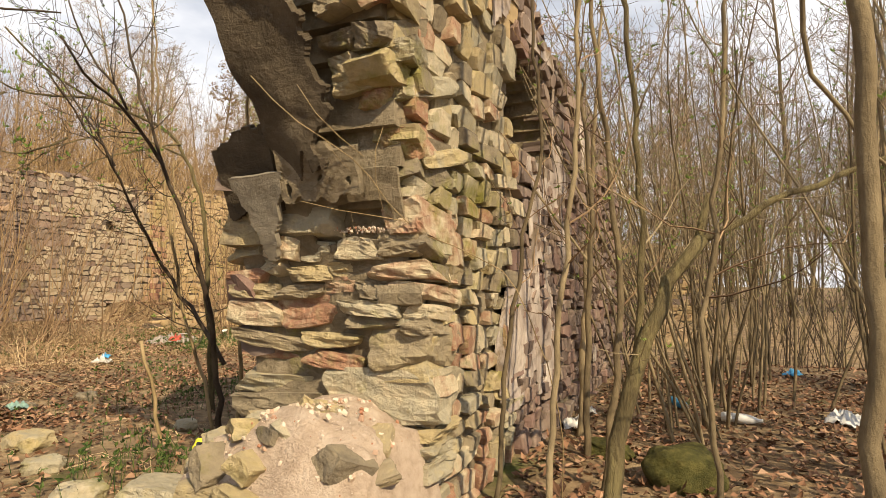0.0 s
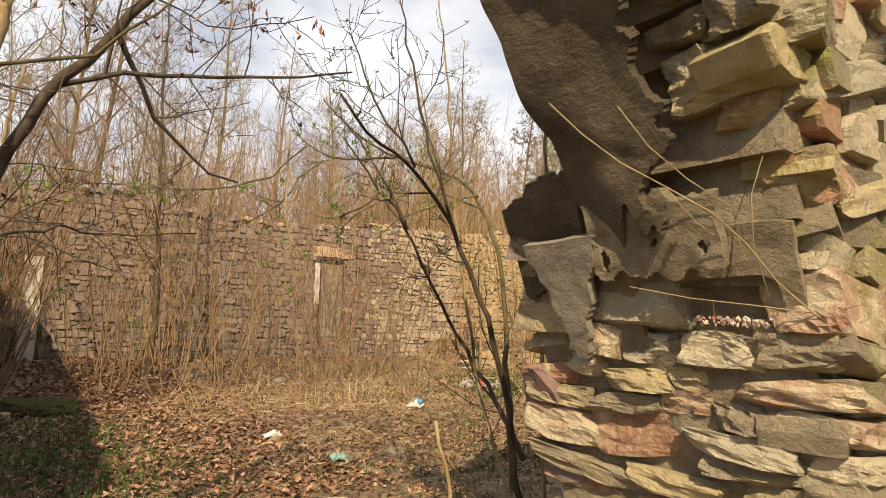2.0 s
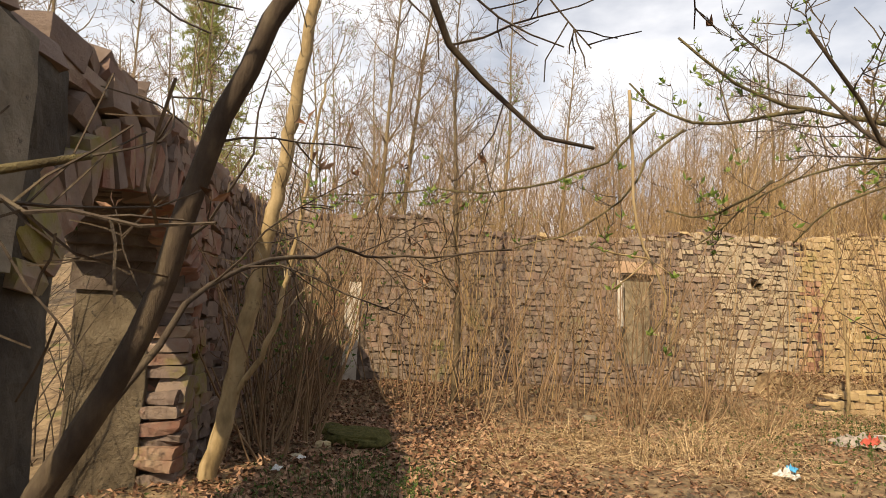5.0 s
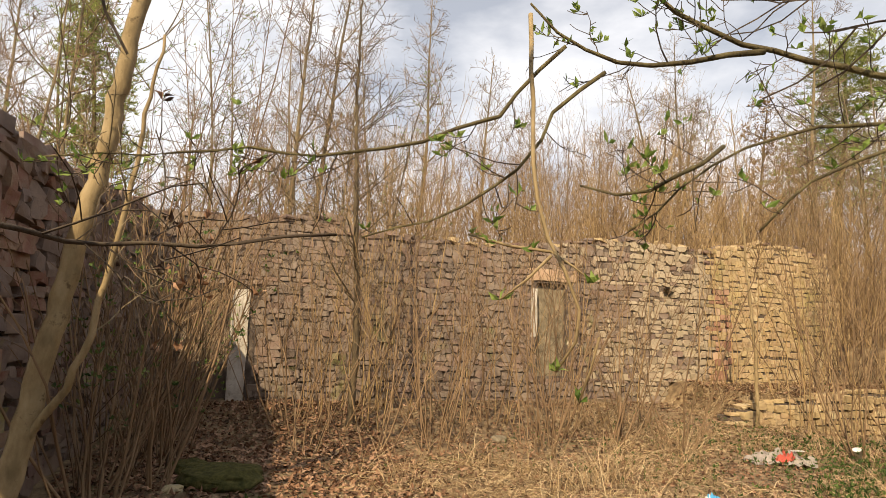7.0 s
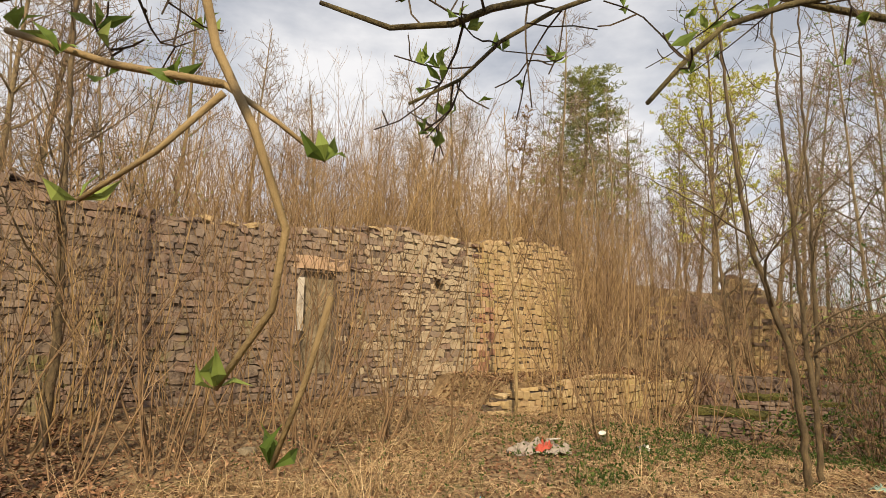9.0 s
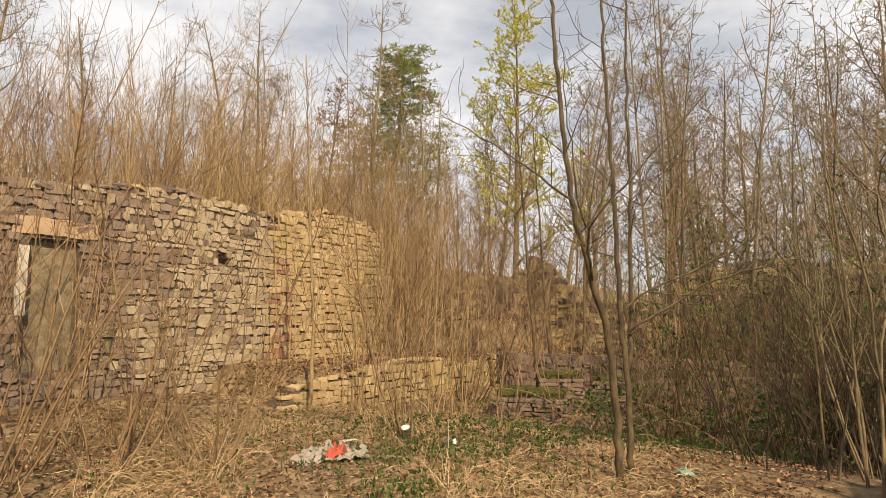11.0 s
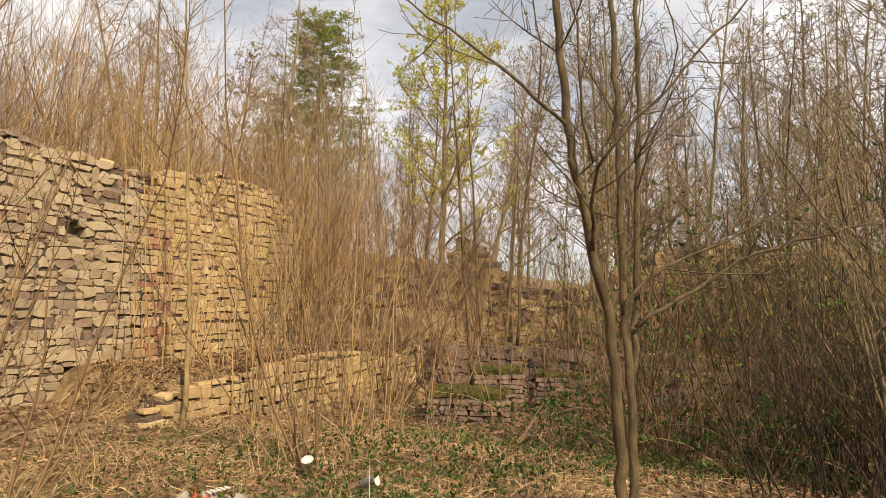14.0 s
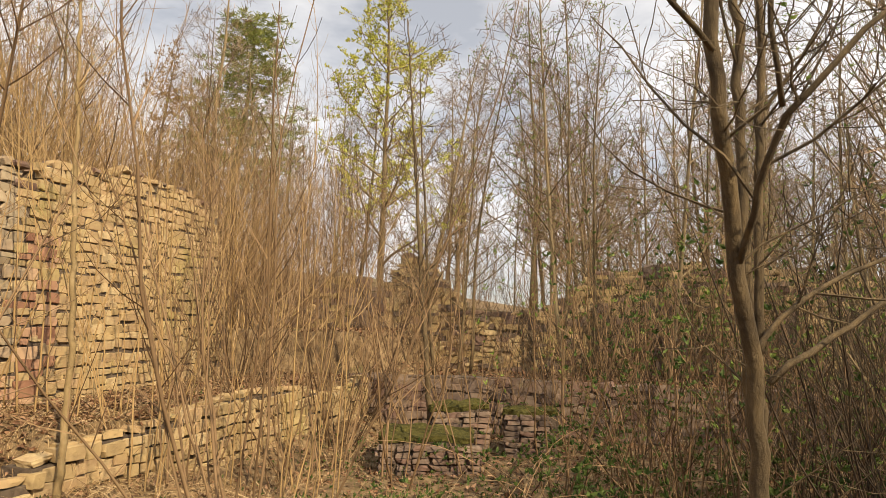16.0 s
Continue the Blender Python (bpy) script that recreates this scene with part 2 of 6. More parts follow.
def thing(name, label, category, group="", at=None, kind=""):
    ob = new(name)
    ob.empty_display_size = 0.1
    if at is not None:
        ob.matrix_basis = at
    return tagged(ob, label, category, group, kind)


class Soup:
    """Collects tubes, blades and boxes for one mesh."""

    def __init__(self):
        self.v, self.f, self.n = [], [], 0

    def add(self, verts, faces):
        n = self.n
        self.v.append(np.asarray(verts, float))
        self.f.extend([tuple(i + n for i in f) for f in faces])
        self.n += len(verts)

    def tube(self, pts, r0, r1, sides=5, cap=True):
        p = np.asarray(pts, float)
        k = len(p)
        d = np.gradient(p, axis=0)
        d /= np.linalg.norm(d, axis=1)[:, None] + 1e-9
        ref = np.array([0.31, 0.95, 0.05]) if abs(d[0][2]) > 0.5 else np.array([0.0, 0.1, 1.0])
        a = np.cross(d, ref)
        a /= np.linalg.norm(a, axis=1)[:, None] + 1e-9
        b = np.cross(d, a)
        r = np.linspace(r0, r1, k)[:, None]
        ang = np.arange(sides) * 2 * math.pi / sides
        rings = p[:, None, :] + r[:, :, None] * (np.cos(ang)[None, :, None] * a[:, None, :] + np.sin(ang)[None, :, None] * b[:, None, :])
        faces = []
        for i in range(k - 1):
            for j in range(sides):
                j2 = (j + 1) % sides
                faces.append((i * sides + j, i * sides + j2, (i + 1) * sides + j2, (i + 1) * sides + j))
        if cap:
            faces.append(tuple((k - 1) * sides + j for j in range(sides)))
            faces.append(tuple(reversed(range(sides))))
        self.add(rings.reshape(-1, 3), faces)

    def blade(self, base, direction, length, width, bend, side):
        """A folded, bent leaf blade of four faces."""
        d = np.asarray(direction, float)
        d /= np.linalg.norm(d) + 1e-9
        s = np.cross(d, side)
        s /= np.linalg.norm(s) + 1e-9
        n = np.cross(s, d)
        base = np.asarray(base, float)
        m = base + d * length * 0.5 + n * bend * length * 0.3
        t = base + d * length - n * bend * length * 0.5
        self.add([base, m - s * width / 2 + n * width * 0.18, m, m + s * width / 2 + n * width * 0.18, t], [(0, 2, 1), (0, 3, 2), (1, 2, 4), (2, 3, 4)])

    def mesh(self, name, mat, smooth=False):
        v = np.concatenate(self.v) if self.v else np.zeros((0, 3))
        return mesh_of(name, v.tolist(), self.f, mat, smooth)


def stone_proto(rng, cuts, jitter, chips, fine):
    """A rough quarried block of unit size: a skewed cube with broken-off corners and a pitted skin."""
    bm = bmesh.new()
    bmesh.ops.create_cube(bm, size=1.0)
    for vtx in bm.verts:
        vtx.co.x += rng.uniform(-jitter, jitter)
        vtx.co.y += rng.uniform(-jitter, jitter) * 0.5
        vtx.co.z += rng.uniform(-jitter, jitter)
    if cuts:
        bmesh.ops.subdivide_edges(bm, edges=bm.edges[:], cuts=cuts, use_grid_fill=True)
    for _ in range(chips):
        d = Vector(rng.choice((-1, 1), 3) * rng.uniform(0.15, 1.0, 3)).normalized()
        reach = max(v.co.dot(d) for v in bm.verts) - rng.uniform(0.05, 0.17)
        for v in bm.verts:
            over = v.co.dot(d) - reach
            if over > 0:
                v.co -= d * over * 0.95
    ph = Vector(rng.uniform(0, 50, 3))
    for v in bm.verts:
        v.co += noise.noise_vector(v.co * 2.6 + ph) * fine * 1.6 + noise.noise_vector(v.co * 8.0 + ph) * fine * 0.7
    bmesh.ops.recalc_face_normals(bm, faces=bm.faces[:])
    me = bpy.data.meshes.new("stone")
    bm.to_mesh(me)
    bm.free()
    return me


def flat_proto(rng, ragged, lean):
    """A rubble stone dressed to a flat face, its outline uneven and its arrises worn."""
    n = 8
    ang = np.linspace(0, 2 * math.pi, n, endpoint=False) + math.pi / 4 + rng.normal(0, 0.3 * ragged + 0.04, n)
    sup = 0.5 / np.maximum(np.abs(np.cos(ang)), np.abs(np.sin(ang))) * rng.uniform(1 - ragged, 1.0, n)
    front, back, mid = [], [], []
    tip = rng.uniform(-lean, lean, 2)
    for a_, q in zip(ang, sup):
        x, z = q * math.cos(a_), q * math.sin(a_)
        y = 0.5 + tip[0] * x + tip[1] * z
        front.append((x * 0.94, y, z * 0.9))
        mid.append((x, y - 0.07, z))
        back.append((x * 0.9, -0.5, z * 0.9))
    me = bpy.data.meshes.new("stone")
    ids = [(i, (i + 1) % n) for i in range(n)]
    me.from_pydata(front + mid + back, [], [tuple(range(n))[::-1]] + [(i, j, n + j, n + i) for i, j in ids] + [(n + i, n + j, 2 * n + j, 2 * n + i) for i, j in ids])
    me.update()
    return me


srng = np.random.default_rng(5)
FINE = [stone_proto(srng, 7, 0.12, 9, 0.035) for _ in range(30)]
COARSE = [stone_proto(srng, 1, 0.12, 6, 0.04) for _ in range(24)]
FLAT = [flat_proto(srng, 0.16, 0.06) for _ in range(24)]
WILD = [flat_proto(srng, 0.32, 0.13) for _ in range(30)]
COARSE_ARR, FLAT_ARR, WILD_ARR = ([(np.array([v.co[:] for v in m.vertices]), [tuple(p.vertices) for p in m.polygons]) for m in kind] for kind in (COARSE, FLAT, WILD))


def with_material(meshes, mat):
    res = []
    for m in meshes:
        c = m.copy()
        c.materials.append(mat)
        res.append(c)
    return res


def courses(rng, length, z0, z1, h_range, w_range, keep):
    """Stones of a rubble wall face: (along, height, width, tall) for those that keep() accepts."""
    out, z = [], z0
    while z < z1:
        h = rng.uniform(*h_range)
        s = -rng.uniform(0, w_range[0])
        while s < length:
            w = rng.uniform(*w_range) * (0.7 + 0.6 * rng.random())
            hh = h * rng.uniform(0.75, 1.08)
            cs, cz = s + w / 2, z + h / 2 + rng.normal(0, 0.014) + 0.07 * noise.noise(Vector((s * 0.8, z * 0.5, 3.0)))
            if keep(cs, cz, w, hh):
                if hh > 0.15 and rng.random() < 0.25:
                    out.append((cs, cz - hh * 0.26, w, hh * 0.5))
                    out.append((cs, cz + hh * 0.26, w, hh * 0.5))
                else:
                    out.append((cs, cz, w, hh))
            s += w + rng.uniform(0.0, 0.02)
        z += h
    return out


def place(rng, origin, along, normal, s, z, w, h, depth, proud, wild=1.0):
    """The pose with size of a stone set in a face."""
    a, n = Vector(along), Vector(normal)
    p = Vector(origin) + a * s + Vector((0, 0, z)) + n * (proud - depth / 2 + rng.normal(0, 0.014 * wild))
    rot = Matrix((a, n, Vector((0, 0, 1)))).transposed().to_4x4()
    return Matrix.Translation(p) @ rot @ pose(0, 0, 0, rng.normal(0, 4 * wild), rng.normal(0, 3), rng.normal(0, 4 * wild)) @ Matrix.Diagonal((w * 1.1, depth, h * 1.16, 1))


def soup_stone(soup, rng, m, kinds=None):
    kinds = kinds or COARSE_ARR
    v, f = kinds[rng.integers(len(kinds))]
    arr = np.array(m)
    soup.add(v @ arr[:3, :3].T + arr[:3, 3], f)


def core(columns, axis, face, back):
    """The solid inside a wall: columns of (start, end, [(low, high), ...]) along an axis between two faces."""
    s = Soup()
    for a, b, spans in columns:
        for lo, hi in spans:
            if hi - lo < 0.02:
                continue
            vs = [(p, q, z) if axis == "x" else (q, p, z) for z in (lo, hi) for p, q in ((a, face), (b, face), (b, back), (a, back))]
            s.add(vs, [(0, 1, 2, 3), (7, 6, 5, 4), (0, 4, 5, 1), (1, 5, 6, 2), (2, 6, 7, 3), (3, 7, 4, 0)])
    return s


def spans_with(lo, hi, holes):
    """[lo, hi] less the holes."""
    out = [(lo, hi)]
    for a, b in holes:
        nxt = []
        for p, q in out:
            if b <= p or a >= q:
                nxt.append((p, q))
            else:
                if a > p:
                    nxt.append((p, a))
                if b < q:
                    nxt.append((b, q))
        out = nxt
    return out


def profile(pts):
    xs, zs = [p[0] for p in pts], [p[1] for p in pts]
    return lambda s: float(np.interp(s, xs, zs))


# ---- ground ----


def smooth(a, b, x):
    t = min(1.0, max(0.0, (x - a) / (b - a)))
    return t * t * (3 - 2 * t)


def ground_z(x, y):
    """The lie of the land: rises into the hall, falls towards its end, climbs behind the far wall."""
    base = 0.42 * smooth(-0.6, 2.2, y + 0.35 * max(0.0, -x - 0.4))
    base -= 0.45 * smooth(9.5, 13.0, y) * smooth(-12.5, -11.0, x)
    base += 0.22 * smooth(-11.0, -13.6, x) * smooth(12.0, 8.0, y)
    base += 0.55 * smooth(-11.85, -12.0, x) * smooth(9.9, 10.4, y)
    base += 0.85 * smooth(17.0, 17.25, y) * smooth(0.5, -2.0, x)
    base += 0.5 * smooth(-15.5, -22, x) + 0.16 * max(0.0, -x - 22) * (1 if x > -90 else 0) + (0.16 * 68 if x <= -90 else 0)
    base += 0.035 * max(0.0, min(y, 90.0) - 26)
    n = noise.noise(Vector((x * 0.9, y * 0.9, 0.3))) * 0.06 + noise.noise(Vector((x * 2.7, y * 2.7, 4.0))) * 0.025
    return base + n


def axis_steps(lo, hi, fine_lo, fine_hi, step):
    far = [lo, lo * 0.5 + fine_lo * 0.5, fine_lo - 60, fine_lo - 35, fine_lo - 20, fine_lo - 12, fine_lo - 7, fine_lo - 4, fine_lo - 2, fine_lo - 1]
    out = [v for v in far if v < fine_lo]
    out += list(np.arange(fine_lo, fine_hi, step))
    out += [v for v in [fine_hi, fine_hi + 1, fine_hi + 2, fine_hi + 4, fine_hi + 7, fine_hi + 12, fine_hi + 20, fine_hi + 35, fine_hi + 60, hi * 0.5 + fine_hi * 0.5, hi]]
    return sorted(set(round(float(v), 3) for v in out))


gx, gy = axis_steps(-900, 900, -15.0, 4.0, 0.13), axis_steps(-900, 900, -3.0, 22.0, 0.14)
gverts = [(x, y, ground_z(x, y)) for y in gy for x in gx]
nx = len(gx)
gfaces = [(j * nx + i, j * nx + i + 1, (j + 1) * nx + i + 1, (j + 1) * nx + i) for j in range(len(gy) - 1) for i in range(nx - 1)]
ground = tagged(piece("ground", mesh_of("ground", gverts, gfaces, soil, True)), "uneven brown earth strewn with dead leaves and moss", "ground", kind="structure")

# ---- far wall of the hall, x = -14 ----
rng = np.random.default_rng(11)
far_top = profile([(-1.5, 3.75), (0, 3.9), (2.9, 4.02), (3.15, 3.8), (5.0, 3.72), (7.2, 3.82), (9.0, 4.1), (10.3, 4.05), (11.2, 3.98), (11.3, 3.8), (11.55, 3.8), (11.7, 4.12), (13.2, 4.3), (14.0, 4.25), (14.9, 4.12), (15.1, 3.2), (15.5, 1.6)])
HOLES = [(0.08, 0.95, 0.2, 2.55), (6.92, 7.62, 1.1, 3.02), (10.06, 10.42, 2.8, 3.06), (10.1, 10.85, 0.5, 1.02)]
FACE = -14.0


def far_columns():
    cuts = sorted(set([round(v, 3) for v in np.arange(-1.4, 15.5, 0.2)] + [h for ho in HOLES for h in ho[:2]]))
    for a, b in zip(cuts[:-1], cuts[1:]):
        m = (a + b) / 2
        yield a, b, spans_with(-0.4, far_top(m) - 0.06 + 0.05 * noise.noise(Vector((m * 3, 0, 0))), [(lo, hi) for p, q, lo, hi in HOLES if p - 0.001 <= m <= q + 0.001])


wall_far = tagged(piece("wall_far", core(far_columns(), "y", FACE - 0.014, FACE - 0.75).mesh("wall_far", mortar_dark)), "roofless rubble stone wall with a doorway, pale at its sunny end", "wall", kind="structure")


def far_keep(s, z, w, h):
    y = s - 1.4
    if z + h / 2 > far_top(y) + 0.05 or y + w / 2 > 15.45:
        return False
    for p, q, lo, hi in HOLES:
        if hi - lo < 0.6:
            if abs(y - (p + q) / 2) < (q - p) * 0.42 and abs(z - (lo + hi) / 2) < (hi - lo) * 0.5:
                return False
            continue
        if y + w * 0.42 > p and y - w * 0.42 < q and z + h * 0.4 > lo and z - h * 0.4 < hi:
            return False
    return not (0.9 < y + w / 2 and y - w / 2 < 1.3 and z < 2.6)


# The wall's shaded end is painted: dark_soup stones up to about y = 9.
dark_soup, pale_soup, white_soup = Soup(), Soup(), Soup()
far_list = courses(rng, 16.85, 0.25, 4.3, (0.07, 0.17), (0.10, 0.30), far_keep)
pieces_far = []
for s, z, w, h in far_list:
    y = s - 1.4
    m = place(rng, (FACE, -1.4, 0), (0, 1, 0), (1, 0, 0), s, z, w, h, 0.2, 0.012, 0.5)
    spread = Matrix.Rotation(radians(rng.normal(0, 5)), 4, "Y") @ Matrix.Diagonal((1.08, 1, 1.12, 1))
    if 11.3 < y < 14.3 and z > 0.7 and len(pieces_far) < 300:
        pieces_far.append((m, 11.35 < y < 12.0 and rng.random() < 0.65))
    elif y + 1.6 * noise.noise(Vector((y * 0.9, z * 0.9, 1))) + rng.normal(0, 0.9) < 9.1:
        soup_stone(dark_soup, rng, m @ spread, WILD_ARR)
    elif y < 11.3:
        soup_stone(white_soup, rng, m @ spread, WILD_ARR)
    else:
        soup_stone(pale_soup, rng, m, FLAT_ARR)
tagged(piece("stonework", white_soup.mesh("stonework", stone_white), wall_far), kind="stuff", label="pale limewashed rubble stones")
tagged(piece("stonework", dark_soup.mesh("stonework", stone_mid), wall_far), kind="stuff", label="purple-brown rubble stones, shade painted into their tone")
tagged(piece("stonework", pale_soup.mesh("stonework", stone_far), wall_far), kind="stuff", label="pale yellowish rubble stones")
# loose stones along the top
cap_soup, cap_pale = Soup(), Soup()
for s in np.arange(-1.3, 15.0, 0.24):
    w = rng.uniform(0.14, 0.32)
    for dx in (0.1, 0.36, 0.6):
        m = Matrix.Translation((FACE - dx, s + rng.normal(0, 0.05), far_top(s) + rng.uniform(-0.05, 0.05))) @ pose(0, 0, 0, rng.normal(0, 8), rng.normal(0, 8), rng.uniform(0, 40)) @ Matrix.Diagonal((w, w * 0.8, rng.uniform(0.05, 0.11), 1))
        soup_stone(cap_pale if s > 5 and rng.random() < 0.5 else cap_soup, rng, m)
tagged(piece("stone_capping", cap_pale.mesh("stone_capping", stone_far), wall_far), kind="stuff", label="loose pale stones along the wall top")
tagged(piece("stone_capping", cap_soup.mesh("stone_capping", stone_dark), wall_far), kind="stuff", label="loose weathered stones along the wall top")


def box(soup, x0, x1, y0, y1, z0, z1):
    vs = [(x, y, z) for z in (z0, z1) for x, y in ((x0, y0), (x1, y0), (x1, y1), (x0, y1))]
    soup.add(vs, [(3, 2, 1, 0), (4, 5, 6, 7), (0, 1, 5, 4), (1, 2, 6, 5), (2, 3, 7, 6), (3, 0, 4, 7)])


def slab(x0, x1, y0, y1, z0, z1, mat, name, parent, jitter=0.02, step=0.12, seed=0.0):
    """A plastered block with worn, wavy sides."""
    bm = bmesh.new()
    bmesh.ops.create_cube(bm, size=1.0, matrix=Matrix.Translation(((x0 + x1) / 2, (y0 + y1) / 2, (z0 + z1) / 2)) @ Matrix.Diagonal((x1 - x0, y1 - y0, z1 - z0, 1)))
    cuts = max(1, min(24, int(max(x1 - x0, y1 - y0, z1 - z0) / step)))
    bmesh.ops.subdivide_edges(bm, edges=bm.edges[:], cuts=cuts, use_grid_fill=True)
    for v in bm.verts:
        v.co += noise.noise_vector(v.co * 3.1 + Vector((seed, 0, 0))) * jitter + noise.noise_vector(v.co * 9.0) * jitter * 0.5
    return part(name, bm, mat, parent)


# doorway: plastered jamb, lintel, low sill of rubble
slab(FACE - 0.7, FACE + 0.03, 0.96, 1.26, 0.2, 2.58, plaster_pale, "jamb", wall_far, 0.015)
slab(FACE - 0.72, FACE + 0.025, -0.1, 1.3, 2.56, 2.68, bark_dark, "lintel", wall_far, 0.012)
slab(FACE - 0.6, FACE - 0.15, 0.09, 0.94, 0.2, 1.25, mortar_dark, "sill", wall_far, 0.03)
slab(FACE - 0.4, FACE - 0.16, 10.0, 10.5, 2.7, 3.15, mortar, "recess_back", wall_far, 0.05, 0.06)
# niche: recessed back and red lintel
slab(FACE - 0.5, FACE - 0.13, 6.9, 7.64, 0.5, 3.05, mortar, "niche_back", wall_far, 0.02)
slab(FACE - 0.3, FACE + 0.02, 6.7, 7.85, 3.07, 3.32, brick_red, "niche_lintel", wall_far, 0.02)
slab(FACE - 0.45, FACE + 0.025, 6.8, 6.93, 1.9, 2.9, plaster_pale, "niche_jamb", wall_far, 0.02)

# ---- terrace in front of its end: low wall x = -12 ----
low_top = profile([(9.8, 0.55), (10.3, 0.8), (11.5, 0.86), (12.5, 0.98), (13.4, 1.02), (14.6, 0.95), (15.6, 0.7), (17.0, 0.95)])
low_cols = [(a, a + 0.25, [(-0.5, low_top(a + 0.12) - 0.05)]) for a in np.arange(9.8, 17.0, 0.25)]
wall_low = tagged(piece("wall_low", core(low_cols, "y", -11.83, -12.2).mesh("wall_low", mortar_dark)), "low sunlit retaining wall of yellowish mossy rubble", "wall", kind="structure")
low_soup = Soup()
pieces_low = []
for s, z, w, h in courses(rng, 7.2, -0.35, 1.05, (0.09, 0.16), (0.14, 0.34), lambda s, z, w, h: z + h / 2 < low_top(9.8 + s) + 0.03):
    m = place(rng, (-11.8, 9.8, 0), (0, 1, 0), (1, 0, 0), s, z, w, h, 0.2, 0.03)
    pieces_low.append(m)
terrace_soup = Soup()
for s in np.arange(9.9, 17.0, 0.27):
    soup_stone(terrace_soup, rng, Matrix.Translation((-11.95, s, low_top(s) - 0.0)) @ pose(0, 0, 0, rng.normal(0, 6), rng.normal(0, 6), rng.uniform(-20, 20)) @ Matrix.Diagonal((0.22, rng.uniform(0.14, 0.26), 0.07, 1)))
tagged(piece("stone_capping", terrace_soup.mesh("stone_capping", stone_far), wall_low), kind="stuff")

# ---- cross wall at the end of the hall ----
ret_top = profile([(-12.2, 1.0), (-10, 1.05), (-6, 0.95), (-2, 0.9)])
ret_cols = [(a, a + 0.3, [(-0.6, ret_top(a) - 0.05)]) for a in np.arange(-12.2, -2, 0.3)]
wall_cross = tagged(piece("wall_cross", core(ret_cols, "x", 17.02, 17.4).mesh("wall_cross", mortar_dark)), "low dark retaining wall of rubble across the hall", "wall", kind="structure")
ret_soup = Soup()
for s, z, w, h in courses(rng, 10.2, -0.4, 1.05, (0.1, 0.18), (0.16, 0.4), lambda s, z, w, h: z + h / 2 < ret_top(s - 12.2) + 0.03):
    soup_stone(ret_soup, rng, place(rng, (-12.2, 17.0, 0), (1, 0, 0), (0, -1, 0), s, z, w, h, 0.2, 0.03))
tagged(piece("stonework", ret_soup.mesh("stonework", stone_dark), wall_cross), kind="stuff")

# back wall, y = 21
back_top = profile([(-16.5, 2.4), (-15.4, 3.2), (-14.9, 3.5), (-14.3, 3.3), (-13.7, 3.35), (-13.5, 2.9), (-13.0, 3.3), (-12.6, 4.0), (-12.1, 3.7), (-11.6, 3.2), (-11.0, 2.5), (-9.0, 2.3), (-7.5, 3.3), (-6.0, 3.5), (-3.0, 3.3), (0, 2.8)])
back_cols = [(a, a + 0.25, [(0.2, back_top(a + 0.12) - 0.05)]) for a in np.arange(-16.5, 0, 0.25)]
wall_back = tagged(piece("wall_back", core(back_cols, "x", 21.02, 21.7).mesh("wall_back", mortar)), "broken rubble wall with a jagged top among bare saplings", "wall", kind="structure")
bp, bd = Soup(), Soup()
for s, z, w, h in courses(rng, 16.5, 0.5, 4.0, (0.11, 0.2), (0.18, 0.44), lambda s, z, w, h: z + h / 2 < back_top(s - 16.5) + 0.04):
    x = s - 16.5
    soup_stone(bd if -14.2 < x < -13.3 or rng.random() < 0.35 else bp, rng, place(rng, (-16.5, 21.0, 0), (1, 0, 0), (0, -1, 0), s, z, w, h, 0.24, 0.12 if -14.1 < x < -13.6 else 0.04))
tagged(piece("stonework", bp.mesh("stonework", stone_far), wall_back), kind="stuff")
tagged(piece("stonework", bd.mesh("stonework", stone_dark), wall_back), kind="stuff")

# ---- front wall, y = -0.5, with an arch ----
front_top = profile([(-14.7, 3.75), (-12.3, 3.75), (-10.5, 3.5), (-8.8, 3.4), (-7.6, 3.3), (-6.6, 3.25), (-5.9, 3.2), (-5.4, 3.2), (-5.0, 3.1), (-4.6, 2.96), (-4.2, 3.05), (-3.9, 3.05), (-3.6, 2.85), (-3.2, 2.7), (-2.9, 1.6), (-2.5, 0.9), (-1.15, 0.6)])
ARCH = (-7.62, -4.92, 1.95, 0.75)     # from, to, springing, rise


def arch_z(x, extra=0.0):
    a, b, z, r = ARCH
    t = (x - (a + b) / 2) / ((b - a) / 2 + extra)
    return z + (r + extra) * math.sqrt(max(0.0, 1 - t * t)) if abs(t) < 1 else 0.0


front_cols = []
for a in np.arange(-14.7, -1.16, 0.135):
    m = a + 0.067
    inside = ARCH[0] < m < ARCH[1]
    front_cols.append((a, a + 0.135, spans_with(-0.3, front_top(m) - 0.05, [(-1, arch_z(m))] if inside else [])))
wall_front = tagged(piece("wall_front", core(front_cols, "x", -0.53, -1.45).mesh("wall_front", mortar_dark)), "shaded rubble wall with a stone arch and flaking plaster", "wall", kind="structure")


def front_keep(s, z, w, h):
    x = s - 14.7
    if z + h / 2 > front_top(x) + 0.04:
        return False
    if x + w / 2 > ARCH[0] and x - w / 2 < ARCH[1] and (z - h / 2 < arch_z(x, 0.28) or z < ARCH[2] and x + w * 0.4 > ARCH[0] and x - w * 0.4 < ARCH[1]):
        return False
    return x < -2.6 and not (-4.95 < x < -3.1 and z < 2.95)


